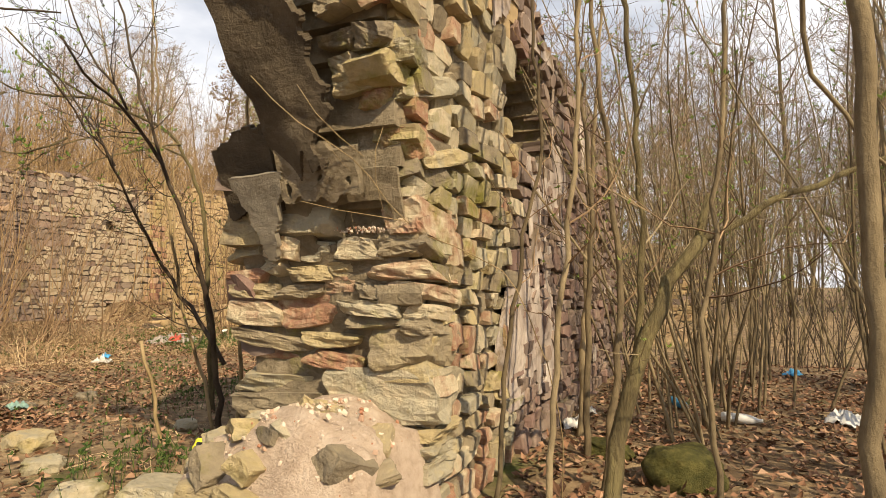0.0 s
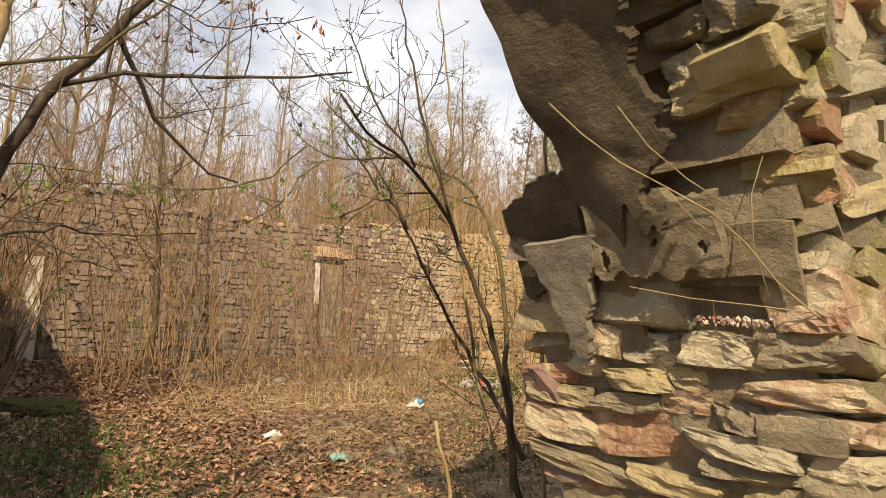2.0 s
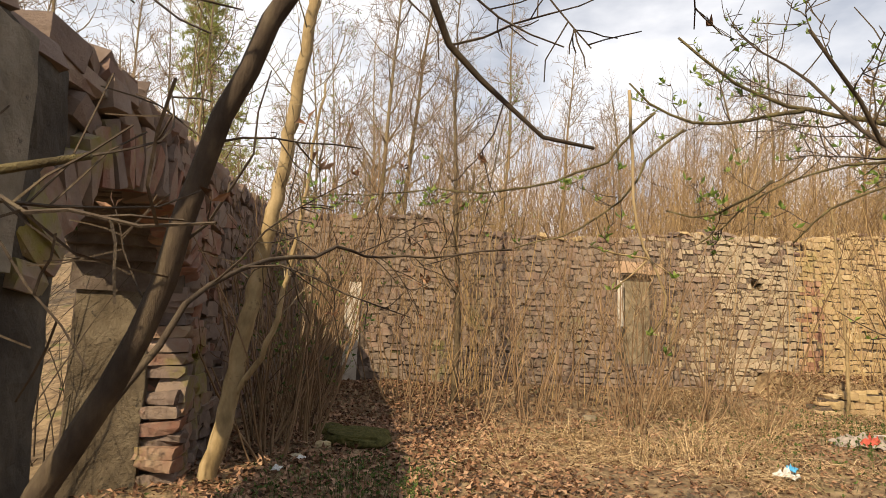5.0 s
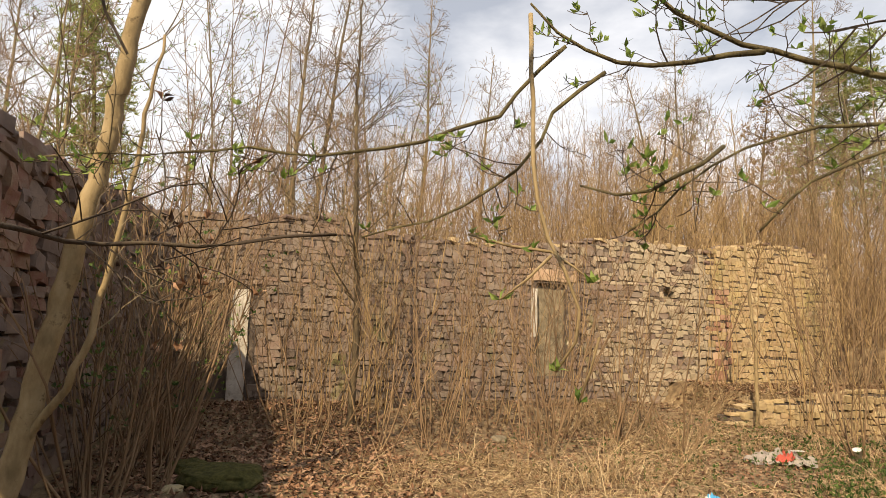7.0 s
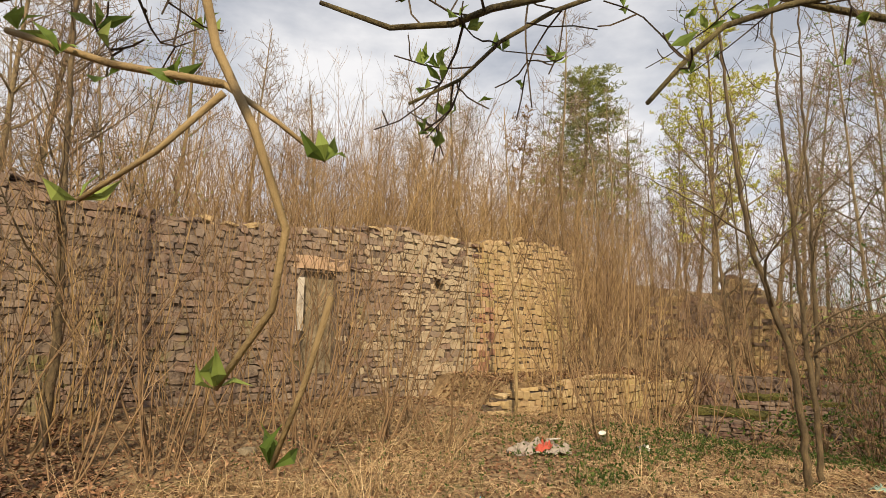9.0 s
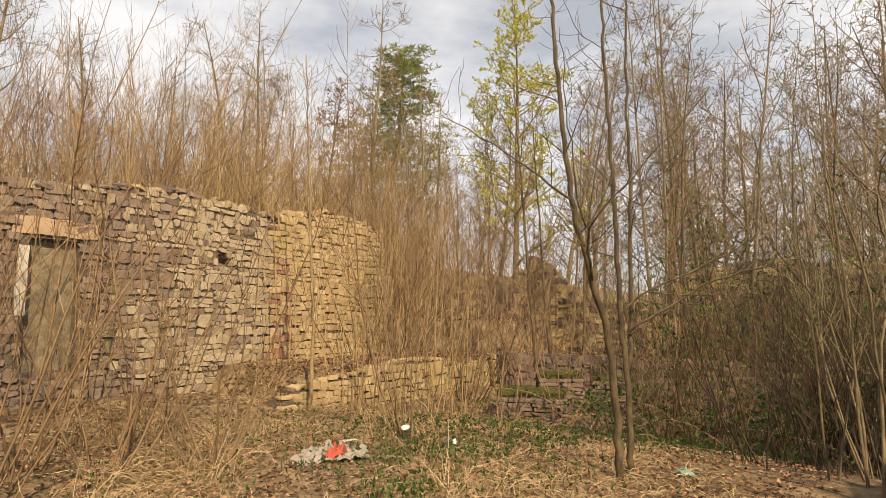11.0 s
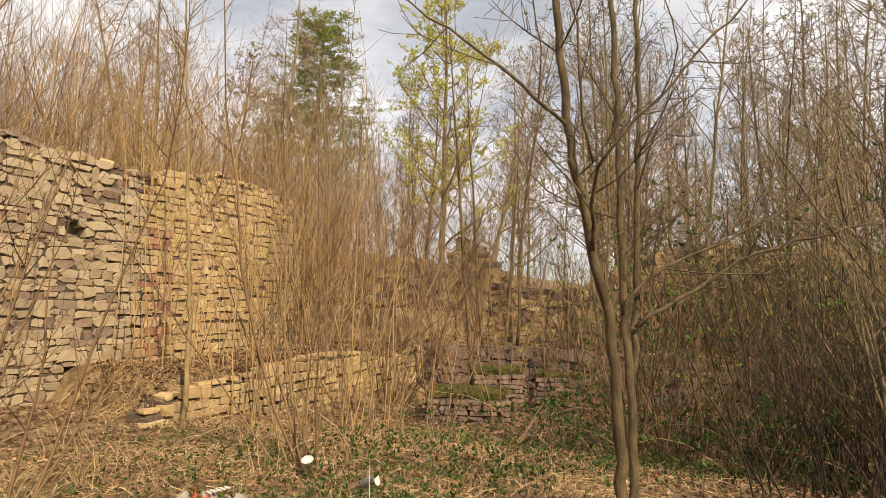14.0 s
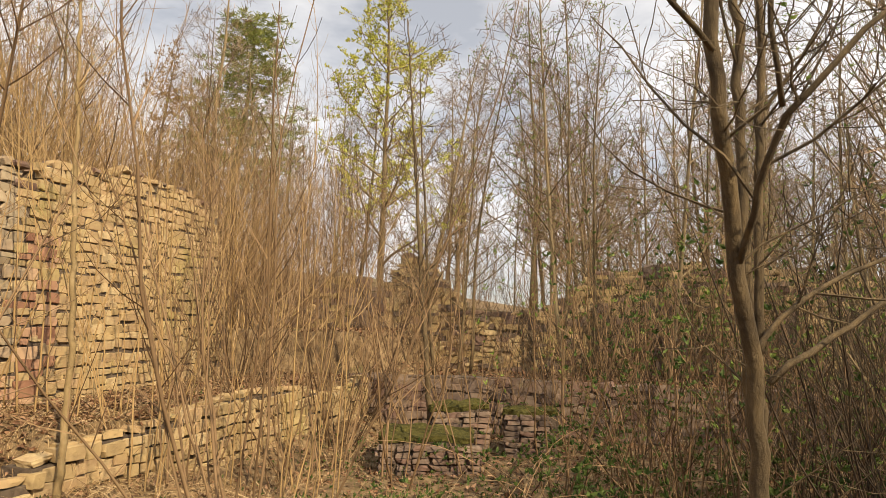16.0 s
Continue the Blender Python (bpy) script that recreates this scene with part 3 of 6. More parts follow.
fs = Soup()
pieces_front = []
for s, z, w, h in courses(rng, 12.4, 0.15, 3.8, (0.09, 0.19), (0.16, 0.42), front_keep):
    x = s - 14.7
    m = place(rng, (-14.7, -0.5, 0), (1, 0, 0), (0, 1, 0), s, z, w, h, 0.26, 0.05)
    if -9.0 < x < -7.5:
        pieces_front.append(m)
    else:
        soup_stone(fs, rng, m)
# The front wall's shade is put into the dark tone of its stones.
tagged(piece("stonework", fs.mesh("stonework", stone_dark), wall_front), kind="stuff", label="purple-brown rubble stones, shade put into their colour")
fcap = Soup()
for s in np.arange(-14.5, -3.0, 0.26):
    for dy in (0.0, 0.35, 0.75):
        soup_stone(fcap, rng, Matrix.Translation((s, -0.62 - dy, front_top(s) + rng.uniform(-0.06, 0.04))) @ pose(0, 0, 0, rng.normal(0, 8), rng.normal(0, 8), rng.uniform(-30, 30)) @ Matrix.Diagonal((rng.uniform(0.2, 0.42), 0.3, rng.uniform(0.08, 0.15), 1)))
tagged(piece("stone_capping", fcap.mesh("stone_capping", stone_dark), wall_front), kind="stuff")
# arch stones set on edge round the opening
arch_stones = []
for k in range(25):
    t = math.pi * (k + 0.5) / 25
    a, b, zs, rise = ARCH
    hw = (b - a) / 2
    p = Vector(((a + b) / 2 - (hw + 0.16) * math.cos(t), -0.58, zs + (rise + 0.15) * math.sin(t)))
    ang = math.atan2((rise + 0.15) * math.sin(t) / (rise + 0.15) ** 2, -(hw + 0.16) * math.cos(t) / (hw + 0.16) ** 2)
    arch_stones.append(Matrix.Translation(p) @ Matrix.Rotation(-ang, 4, "Y") @ pose(0, 0, 0, rng.normal(0, 4), rng.normal(0, 4), rng.normal(0, 4)) @ Matrix.Diagonal((rng.uniform(0.3, 0.42), 0.3, rng.uniform(0.11, 0.16), 1)))
for zz in np.arange(0.3, 2.1, 0.115):
    arch_stones.append(Matrix.Translation((-7.74 + rng.normal(0, 0.03), -0.63, zz)) @ pose(0, 0, 0, rng.normal(0, 3), rng.normal(0, 3), rng.normal(0, 4)) @ Matrix.Diagonal((rng.uniform(0.26, 0.36), rng.uniform(0.3, 0.36), 0.115, 1)))
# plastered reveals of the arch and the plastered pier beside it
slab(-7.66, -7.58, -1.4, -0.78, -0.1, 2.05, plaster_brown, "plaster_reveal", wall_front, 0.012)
# Pier plaster is coloured dark to carry the shade on this side.
slab(-4.95, -2.95, -0.56, -0.46, 0.2, 2.98, plaster_shade, "plaster_face", wall_front, 0.035, 0.1)
slab(-4.99, -4.9, -1.42, -0.47, 0.2, 2.05, plaster_shade, "plaster_reveal", wall_front, 0.02)
slab(-4.55, -3.6, -0.47, -0.42, 2.0, 2.95, plaster_old, "plaster_patch", wall_front, 0.03, 0.1, 4.0)

# ---- outer wall, x = -1.15, with the broken arch that the walk passes under ----
OUT = -1.13
INN = -2.12
INN_HIGH = -1.72                      # the inner leaf has fallen above 2.1 m
soffit = profile([(-0.5, 2.34), (1.2, 2.30), (1.6, 2.22), (1.9, 2.12), (2.18, 2.0), (2.54, 1.8), (2.9, 1.58), (3.25, 1.42), (3.5, 1.45), (3.75, 1.7)])
out_top = profile([(1.3, 3.3), (2.0, 3.75), (3.4, 3.7), (4.4, 3.45), (6.0, 3.35), (7.7, 3.2), (8.2, 2.4), (8.6, 1.0)])
body = Soup()
NICHE = (3.45, 4.45, 2.45, 3.12)
ocols = []
cuts = sorted(set([round(v, 3) for v in np.arange(1.4, 8.5, 0.06)] + [3.45, 4.45]))
for a, b in zip(cuts[:-1], cuts[1:]):
    m = (a + b) / 2
    top = out_top(m) - 0.05
    if m < 2.36:
        ok = [z for z in np.arange(0.0, 3.7, 0.02) if soffit(z) + 0.07 + 0.1 * smooth(2.1, 2.4, z) <= m]
        spans = [(min(ok), min(max(ok), top))] if ok else []
    else:
        spans = [(-0.3, top)]
    hole = [(NICHE[2], NICHE[3] - 0.45 * abs((m - 3.95) / 0.5) ** 2.5)] if NICHE[0] < m < NICHE[1] else []
    for lo, hi in spans:
        ocols.append((a, b, spans_with(lo, hi, hole), OUT - 0.03, OUT - 0.45))
        ocols.append((a, b, [(lo, hi)], OUT - 0.45, INN_HIGH + 0.02))
        ocols.append((a, b, [(lo, min(hi, 2.06 + 0.05 * noise.noise(Vector((m * 4, 0, 0)))))], INN_HIGH + 0.02, INN + 0.04))
for a, b, spans, f, k in ocols:
    part_soup = core([(a, b, spans)], "y", f, k)
    for v in part_soup.v:
        body.add(v, [])
    body.f.extend([tuple(i + body.n - part_soup.n for i in fc) for fc in part_soup.f])
wall_outer = tagged(piece("wall_outer", body.mesh("wall_outer", mortar)), "thick rubble wall ending in a broken arch, plaster hanging on", "wall", kind="structure")

# jamb stones: the robbed end of the wall, larger and uneven
jamb_pieces = []
jr = np.random.default_rng(23)
z = 0.1
while z < 1.98:
    h = jr.choice((0.07, 0.095, 0.12, 0.155)) * jr.uniform(0.9, 1.15) * (1.25 if z < 1.3 else 0.95)
    x = INN - 0.03
    while x < OUT + 0.02:
        w = h * jr.uniform(1.3, 2.6) if h > 0.1 else jr.uniform(0.12, 0.3)
        w = min(w, OUT + 0.05 - x)
        if OUT - x - w < 0.1:
            w = OUT + 0.04 - x
        if w < 0.05:
            break
        cx, cz = x + w / 2, z + h / 2 + jr.normal(0, 0.012)
        slot = 1.70 < cz < 1.87 and -1.66 < cx < -1.2
        if not slot and not (cz > 1.84 and cx < -1.2):
            slope = (soffit(cz + 0.1) - soffit(cz - 0.1)) / 0.2
            deep = jr.uniform(0.3, 0.42)
            split = h > 0.12 and jr.random() < 0.3
            for qz, qh in ([(cz - h * 0.26, h * 0.5), (cz + h * 0.26, h * 0.46)] if split else [(cz, h * jr.uniform(0.86, 1.0))]):
                m = Matrix.Translation((cx, soffit(qz) + deep / 2 - jr.uniform(-0.01, 0.05), qz)) @ pose(0, 0, 0, math.degrees(math.atan(slope)) * 0.6 + jr.normal(0, 4), jr.normal(0, 5), jr.normal(0, 6)) @ Matrix.Diagonal((w * 1.0, deep, qh * 1.02, 1))
                jamb_pieces.append(m)
        x += w + jr.uniform(0.004, 0.025)
    z += h + 0.008
# broken ring of the arch: stones lying across its curve
z = 2.03
while z < 3.45:
    slope = math.degrees(math.atan((soffit(z + 0.1) - soffit(z - 0.1)) / 0.2))
    x = -1.42
    h = jr.uniform(0.07, 0.125)
    while x < OUT + 0.03:
        w = min(jr.uniform(0.09, 0.21), OUT + 0.04 - x)
        if w < 0.05:
            break
        deep = jr.uniform(0.3, 0.5)
        m = Matrix.Translation((x + w / 2, soffit(z) + 0.08 + deep / 2 - jr.uniform(-0.1, 0.05), z + deep * 0.12)) @ pose(0, 0, 0, 18 + slope * 0.2 + jr.normal(0, 6), jr.normal(0, 6), jr.normal(0, 10)) @ Matrix.Diagonal((w * 1.05, deep, h * jr.uniform(0.9, 1.2), 1))
        jamb_pieces.append(m)
        x += w + jr.uniform(0, 0.02)
    z += h
# tops of the fallen inner leaf
for y in np.arange(2.6, 5.0, 0.2):
    for x in (-2.0, -1.85):
        jamb_pieces.append(Matrix.Translation((x + jr.normal(0, 0.02), y, 2.08)) @ pose(0, 0, 0, jr.normal(0, 8), jr.normal(0, 8), jr.uniform(-30, 30)) @ Matrix.Diagonal((jr.uniform(0.16, 0.26), 0.24, jr.uniform(0.08, 0.15), 1)))
# outer face: smaller rubble, plaster left in streaks
outer_pieces, osoup = [], Soup()
for s, z, w, h in courses(rng, 6.6, 0.1, 3.75, (0.07, 0.15), (0.1, 0.27), lambda s, z, w, h: 2.05 + s - w / 2 > soffit(z) and z + h / 2 < out_top(2.0 + s) + 0.03 and not (NICHE[0] - 0.02 < 2.0 + s < NICHE[1] + 0.02 and NICHE[2] < z < NICHE[3] - 0.4 * abs((2.0 + s - 3.95) / 0.5) ** 2.5)):
    m = place(rng, (OUT, 2.0, 0), (0, 1, 0), (1, 0, 0), s, z, w, h, 0.2, 0.02)
    if s < 1.6:
        outer_pieces.append(m)
    else:
        soup_stone(osoup, rng, m, WILD_ARR)
# Dark for its own brown stone and for sapling shade painted in.
tagged(piece("stonework", osoup.mesh("stonework", stone_dark), wall_outer), kind="stuff")
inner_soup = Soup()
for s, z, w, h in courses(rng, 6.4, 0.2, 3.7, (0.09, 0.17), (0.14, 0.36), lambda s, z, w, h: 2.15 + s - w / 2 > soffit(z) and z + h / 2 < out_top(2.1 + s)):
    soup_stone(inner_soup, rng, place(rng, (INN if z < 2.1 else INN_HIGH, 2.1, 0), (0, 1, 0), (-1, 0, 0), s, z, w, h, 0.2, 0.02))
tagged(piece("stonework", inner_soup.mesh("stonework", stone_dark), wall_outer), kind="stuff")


def plaster_skin(name, mat, rows, cols, at, thick, keep, parent, wave=0.02, label=""):
    """A ragged skin of plaster: a grid laid on a surface, cut where keep() says, with thickness."""
    bm = bmesh.new()
    grid = {}
    for i in range(rows + 1):
        for j in range(cols + 1):
            grid[i, j] = bm.verts.new(at(i / rows, j / cols))
    for i in range(rows):
        for j in range(cols):
            if keep((i + 0.5) / rows, (j + 0.5) / cols):
                bm.faces.new((grid[i, j], grid[i, j + 1], grid[i + 1, j + 1], grid[i + 1, j]))
    for v in [v for v in bm.verts if not v.link_faces]:
        bm.verts.remove(v)
    bmesh.ops.smooth_vert(bm, verts=[v for v in bm.verts if v.is_boundary], factor=0.5, use_axis_x=True, use_axis_y=True, use_axis_z=True)
    for v in bm.verts:
        v.co += noise.noise_vector(v.co * 4.0) * wave + noise.noise_vector(v.co * 13.0) * wave * 0.35
    bmesh.ops.recalc_face_normals(bm, faces=bm.faces[:])
    bmesh.ops.solidify(bm, geom=bm.faces[:], thickness=thick)
    return part(name, bm, mat, parent, label)


def soffit_at(i, j):
    z = 1.62 + 1.85 * i
    left = float(np.interp(z, [1.9, 2.1, 2.6, 3.2], [-1.68, -1.71, -1.80, -1.87])) + 0.012 * math.sin(z * 23)
    right = -1.36 + 0.03 * math.sin(z * 9)
    return Vector((left + (right - left) * j, soffit(z) - 0.05 + 0.02 * math.sin(z * 7 + j * 4), z))


def soffit_keep(i, j):
    z = 1.62 + 1.85 * i
    edge = 2.03 - 0.05 * j + 0.08 * noise.noise(Vector((j * 5, z * 3, 2)))
    return z > edge and j < 0.86 + 0.28 * noise.noise(Vector((z * 5, 1, 7))) + 0.16 * noise.noise(Vector((z * 21, 4, 7)))


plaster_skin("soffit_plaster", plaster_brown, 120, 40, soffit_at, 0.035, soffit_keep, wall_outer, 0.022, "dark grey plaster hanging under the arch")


def corner_at(i, j):
    z = 1.8 + 0.42 * i
    return Vector((INN + 0.03 + 0.33 * j, soffit(z) + 0.02, z))


def corner_keep(i, j):
    x, z = INN + 0.03 + 0.33 * j, 1.8 + 0.42 * i
    return z > 1.84 + 0.05 * noise.noise(Vector((x * 9, 0, 3))) and z < 2.13 + 0.09 * smooth(-2.06, -1.9, x) + 0.05 * noise.noise(Vector((x * 14, 2, 3)))


# Brown plaster whose dark tone also stands for shade under the arch.
plaster_skin("corner_plaster", plaster_brown, 30, 26, corner_at, 0.04, corner_keep, wall_outer, 0.008, "brown plaster on the inner corner, arch shade in its tone")


def tongue_at(i, j):
    z = 1.62 + 0.42 * i
    return Vector((-1.98 + 0.42 * j, soffit(z) - 0.045, z))


def tongue_keep(i, j):
    x, z = -1.98 + 0.42 * j, 1.62 + 0.42 * i
    return abs(x + 1.83 + 0.03 * (z - 1.65)) < 0.03 + 0.36 * max(0.0, z - 1.66) + 0.02 * noise.noise(Vector((z * 22, x * 9, 0))) and z < 2.0


plaster_skin("plaster_tongue", plaster_old, 44, 34, tongue_at, 0.03, tongue_keep, wall_outer, 0.014, "pale grey tongue of loose plaster")


def render_at(i, j):
    z = 1.86 + 0.24 * i
    return Vector((-1.72 + 0.42 * j, soffit(z) - 0.03, z))


plaster_skin("mortar_crust", mortar, 30, 44, render_at, 0.04, lambda i, j: noise.noise(Vector((j * 5, i * 3, 9))) > -0.6 and abs(i - 0.5) < 0.42 + 0.2 * noise.noise(Vector((j * 7, 1, 4))), wall_outer, 0.03, "yellowish crust of lime mortar under the arch")


def outer_keep(i, j):
    y, z = 2.9 + 4.8 * j, 0.75 + 2.6 * i
    in_hole = NICHE[0] - 0.05 < y < NICHE[1] + 0.05 and NICHE[2] - 0.05 < z < NICHE[3] + 0.05
    return not in_hole and z < out_top(y) - 0.15 and noise.noise(Vector((y * 1.3, z * 1.0, 3))) + 0.5 * noise.noise(Vector((y * 4, z * 3, 5))) > 0.28 - 0.35 * smooth(3.0, 4.0, y) * smooth(5.5, 4.4, y)


plaster_skin("outer_plaster", plaster_streaked, 60, 110, lambda i, j: Vector((OUT + 0.014, 2.9 + 4.8 * j, 0.75 + 2.6 * i)), 0.012, outer_keep, wall_outer, 0.02, "streaked whitish pink plaster")


def jamb_at(i, j):
    z = 2.0 * i
    return Vector((INN + 0.04 + (OUT - INN - 0.08) * j, soffit(z) + 0.03, z))


plaster_skin("mortar_bed", mortar, 56, 30, jamb_at, 0.02, lambda i, j: not (1.71 < 2.0 * i < 1.85 and -1.64 < jamb_at(i, j).x < -1.22), wall_outer, 0.028, "crumbling lime mortar between the stones")

# ---- rubble at the foot of the broken arch ----
mr = np.random.default_rng(31)


def mound_mesh(name, x0, x1, y0, y1, n, height, mat, rough=0.05):
    xs, ys = np.linspace(x0, x1, n), np.linspace(y0, y1, n)
    verts = []
    for y in ys:
        for x in xs:
            p = Vector((x * 6, y * 6, 0))
            verts.append((x, y, height(x, y) + noise.noise(p) * rough + noise.noise(p * 3.5) * rough * 0.4))
    faces = [(j * n + i, j * n + i + 1, (j + 1) * n + i + 1, (j + 1) * n + i) for j in range(n - 1) for i in range(n - 1)]
    return mesh_of(name, verts, faces, mat, True)


def heap_z(x, y):
    ridge = float(np.interp(-x, [1.02, 1.15, 1.4, 1.65, 1.95, 2.25, 2.55], [0.3, 0.86, 1.0, 0.98, 0.84, 0.5, 0.1]))
    fall = smooth(1.35, 1.95, y)
    return 0.05 + (ridge - 0.05) * fall


rubble_heap = thing("rubble_heap", "pale crumbled mortar and brick rubble against the wall end", "rubble")
piece("mortar_mound", mound_mesh("mortar_mound", -2.6, -1.0, 1.3, 2.4, 40, heap_z, debris, 0.05), rubble_heap)
heap_stones = []
for _ in range(60):
    x, y = mr.uniform(-2.5, -1.08), mr.uniform(1.4, 2.2)
    big = 0.85 if x < -1.95 or y < 1.7 else 0.5
    w = mr.uniform(0.16, 0.4) * big
    heap_stones.append(Matrix.Translation((x, y, heap_z(x, y) - (0.02 if y < 1.75 or x < -1.95 else 0.035))) @ pose(0, 0, 0, mr.normal(14, 14), mr.normal(0, 12), mr.uniform(0, 180)) @ Matrix.Diagonal((w, w * mr.uniform(0.6, 0.9), w * mr.uniform(0.35, 0.55), 1)))
chips = Soup()
for _ in range(600):
    x, y = mr.normal(-1.55, 0.28), mr.uniform(1.5, 2.3)
    if not -2.3 < x < -1.05:
        continue
    w = 0.004 + 0.024 * mr.random() ** 4
    soup_stone(chips, mr, Matrix.Translation((x, y, heap_z(x, y) + 0.006)) @ pose(0, 0, 0, mr.uniform(0, 90), mr.uniform(0, 90), mr.uniform(0, 180)) @ Matrix.Diagonal((w, w * 0.8, w * 0.6, 1)))
for _ in range(260):
    x = mr.uniform(-1.62, -1.24)
    w = 0.004 + 0.011 * mr.random() ** 2
    soup_stone(chips, mr, Matrix.Translation((x, soffit(1.74) + mr.uniform(-0.02, 0.16), 1.735 + mr.uniform(0, 0.02))) @ pose(0, 0, 0, mr.uniform(0, 90), mr.uniform(0, 90), mr.uniform(0, 180)) @ Matrix.Diagonal((w, w * 0.8, w * 0.6, 1)))
tagged(piece("chip_scatter", chips.mesh("chip_scatter", chip), rubble_heap), kind="stuff", label="pinkish brick and mortar chips")

# ---- plants ----
CLEAR = np.array([(0, 0, 1.5), (-0.22, 0.43, 1.65), (-0.55, 0.59, 1.74), (-1.15, 0.63, 1.81), (-1.8, 0.8, 1.87), (-2.5, 1.08, 1.91), (-2.87, 1.37, 1.95), (-3.23, 1.67, 1.96), (-3.73, 1.96, 1.91), (-4.17, 2.53, 1.91), (-4.6, 3.2, 1.91), (-5.06, 3.92, 1.91), (-5.61, 4.78, 1.92), (-6.0, 5.2, 1.95), (-6.4, 5.65, 2.0), (-6.6, 6.05, 2.0)])


def clear_of_walk(p, r=0.34):
    p = np.asarray(p, float)
    for q in p if p.ndim == 2 else [p]:
        if np.min(np.linalg.norm(CLEAR - q, axis=1)) < r:
            return False
    return True


def off_walk(x, y, r):
    return np.min(np.hypot(CLEAR[:, 0] - x, CLEAR[:, 1] - y)) > r


def resample(pts, step, wig, r):
    p = np.asarray(pts, float)
    seg = np.linalg.norm(np.diff(p, axis=0), axis=1)
    s = np.concatenate([[0], np.cumsum(seg)])
    n = max(3, int(s[-1] / step) + 1)
    t = np.linspace(0, s[-1], n)
    q = np.stack([np.interp(t, s, p[:, k]) for k in range(3)], 1)
    for _ in range(2):
        q[1:-1] = q[1:-1] * 0.5 + (q[:-2] + q[2:]) * 0.25
    q[1:-1] += r.normal(0, wig, (n - 2, 3))
    return q


def sprout(r, base, direction, length, n, up, wig):
    """A twig that curves upwards."""
    d = np.asarray(direction, float)
    pts = [np.asarray(base, float)]
    step = length / (n - 1)
    for _ in range(n - 1):
        d = d + np.array([0, 0, up]) + r.normal(0, wig, 3)
        d /= np.linalg.norm(d)
        pts.append(pts[-1] + d * step)
    return np.array(pts)


def leaf_cluster(soup, r, at, size, count):
    for _ in range(count):
        d = r.normal(0, 1, 3)
        d[2] = abs(d[2]) + 0.3
        soup.blade(at, d, size * r.uniform(0.6, 1.2), size * r.uniform(0.3, 0.5), r.uniform(0.1, 0.5), r.normal(0, 1, 3))


def twigs_on(limb, radius, r, twig, leaf, per_m, length, start, level, up=0.1, wig=0.16, spread=0.9, leaves=0.0, leaf_size=0.03, check=False, tmin=0.0016):
    """Twigs along a limb, and twigs on those."""
    seg = np.linalg.norm(np.diff(limb, axis=0), axis=1)
    total = seg.sum()
    count = r.poisson(per_m * total * (1 - start))
    k = len(limb)
    for _ in range(count):
        f = start + (1 - start) * r.random() ** 0.9
        i = min(k - 2, int(f * (k - 1)))
        base = limb[i] + (limb[i + 1] - limb[i]) * (f * (k - 1) - i)
        t = limb[i + 1] - limb[i]
        t = t / (np.linalg.norm(t) + 1e-9)
        side = np.cross(t, r.normal(0, 1, 3))
        side /= np.linalg.norm(side) + 1e-9
        ln = length * r.uniform(0.35, 1.15) * (1.15 - 0.6 * f)
        tw = sprout(r, base, t * 0.55 + side * spread, ln, 6 if level > 0 else 4, up, wig)
        if check and not clear_of_walk(tw):
            continue
        rr = max(tmin * 1.3, min(radius * (1 - 0.7 * f) * 0.55, ln * 0.009))
        twig.tube(tw, rr, max(tmin, rr * 0.35), 4 if level > 0 else 3, False)
        if level > 0:
            twigs_on(tw, rr, r, twig, leaf, per_m * 1.5, length * 0.42, 0.2, level - 1, up, wig, spread, leaves, leaf_size, check, tmin)
        if leaf is not None and leaves:
            for q in tw[2:]:
                if r.random() < leaves:
                    leaf_cluster(leaf, r, q, leaf_size, r.integers(2, 5))


def hero_tree(name, label, limbs, mat, twig_mat, seed, per_m=3.0, length=0.7, start=0.25, level=1, leaves=0.0, leaf_size=0.03, leaf_mat=None, up=0.1, wig=0.16, category="tree", wob=0.008, tmin=0.0016):
    """A tree from the lines of its trunk and limbs: (points, radius at the foot, radius at the tip)."""
    r = np.random.default_rng(seed)
    root = thing(name, label, category)
    twig, leaf = Soup(), Soup()
    for n, (pts, r0, r1) in enumerate(limbs):
        q = resample(pts, 0.12, wob, r)
        s = Soup()
        s.tube(q, r0, r1, 9 if r0 > 0.02 else 6)
        me = s.mesh("trunk" if n == 0 else "limb", mat, True)
        piece("trunk" if n == 0 else "limb", me, root)
        if per_m:
            twigs_on(q, r0, r, twig, leaf, per_m, length, start if n == 0 else 0.12, level, up, wig, 0.9, leaves, leaf_size, True, tmin)
    spray = root
    if twig.n:
        spray = tagged(piece("twig_spray", twig.mesh("twig_spray", twig_mat), root), kind="stuff")
    if leaf.n:
        tagged(piece("foliage", leaf.mesh("foliage", leaf_mat or leaf_bud), spray), kind="stuff")
    return root


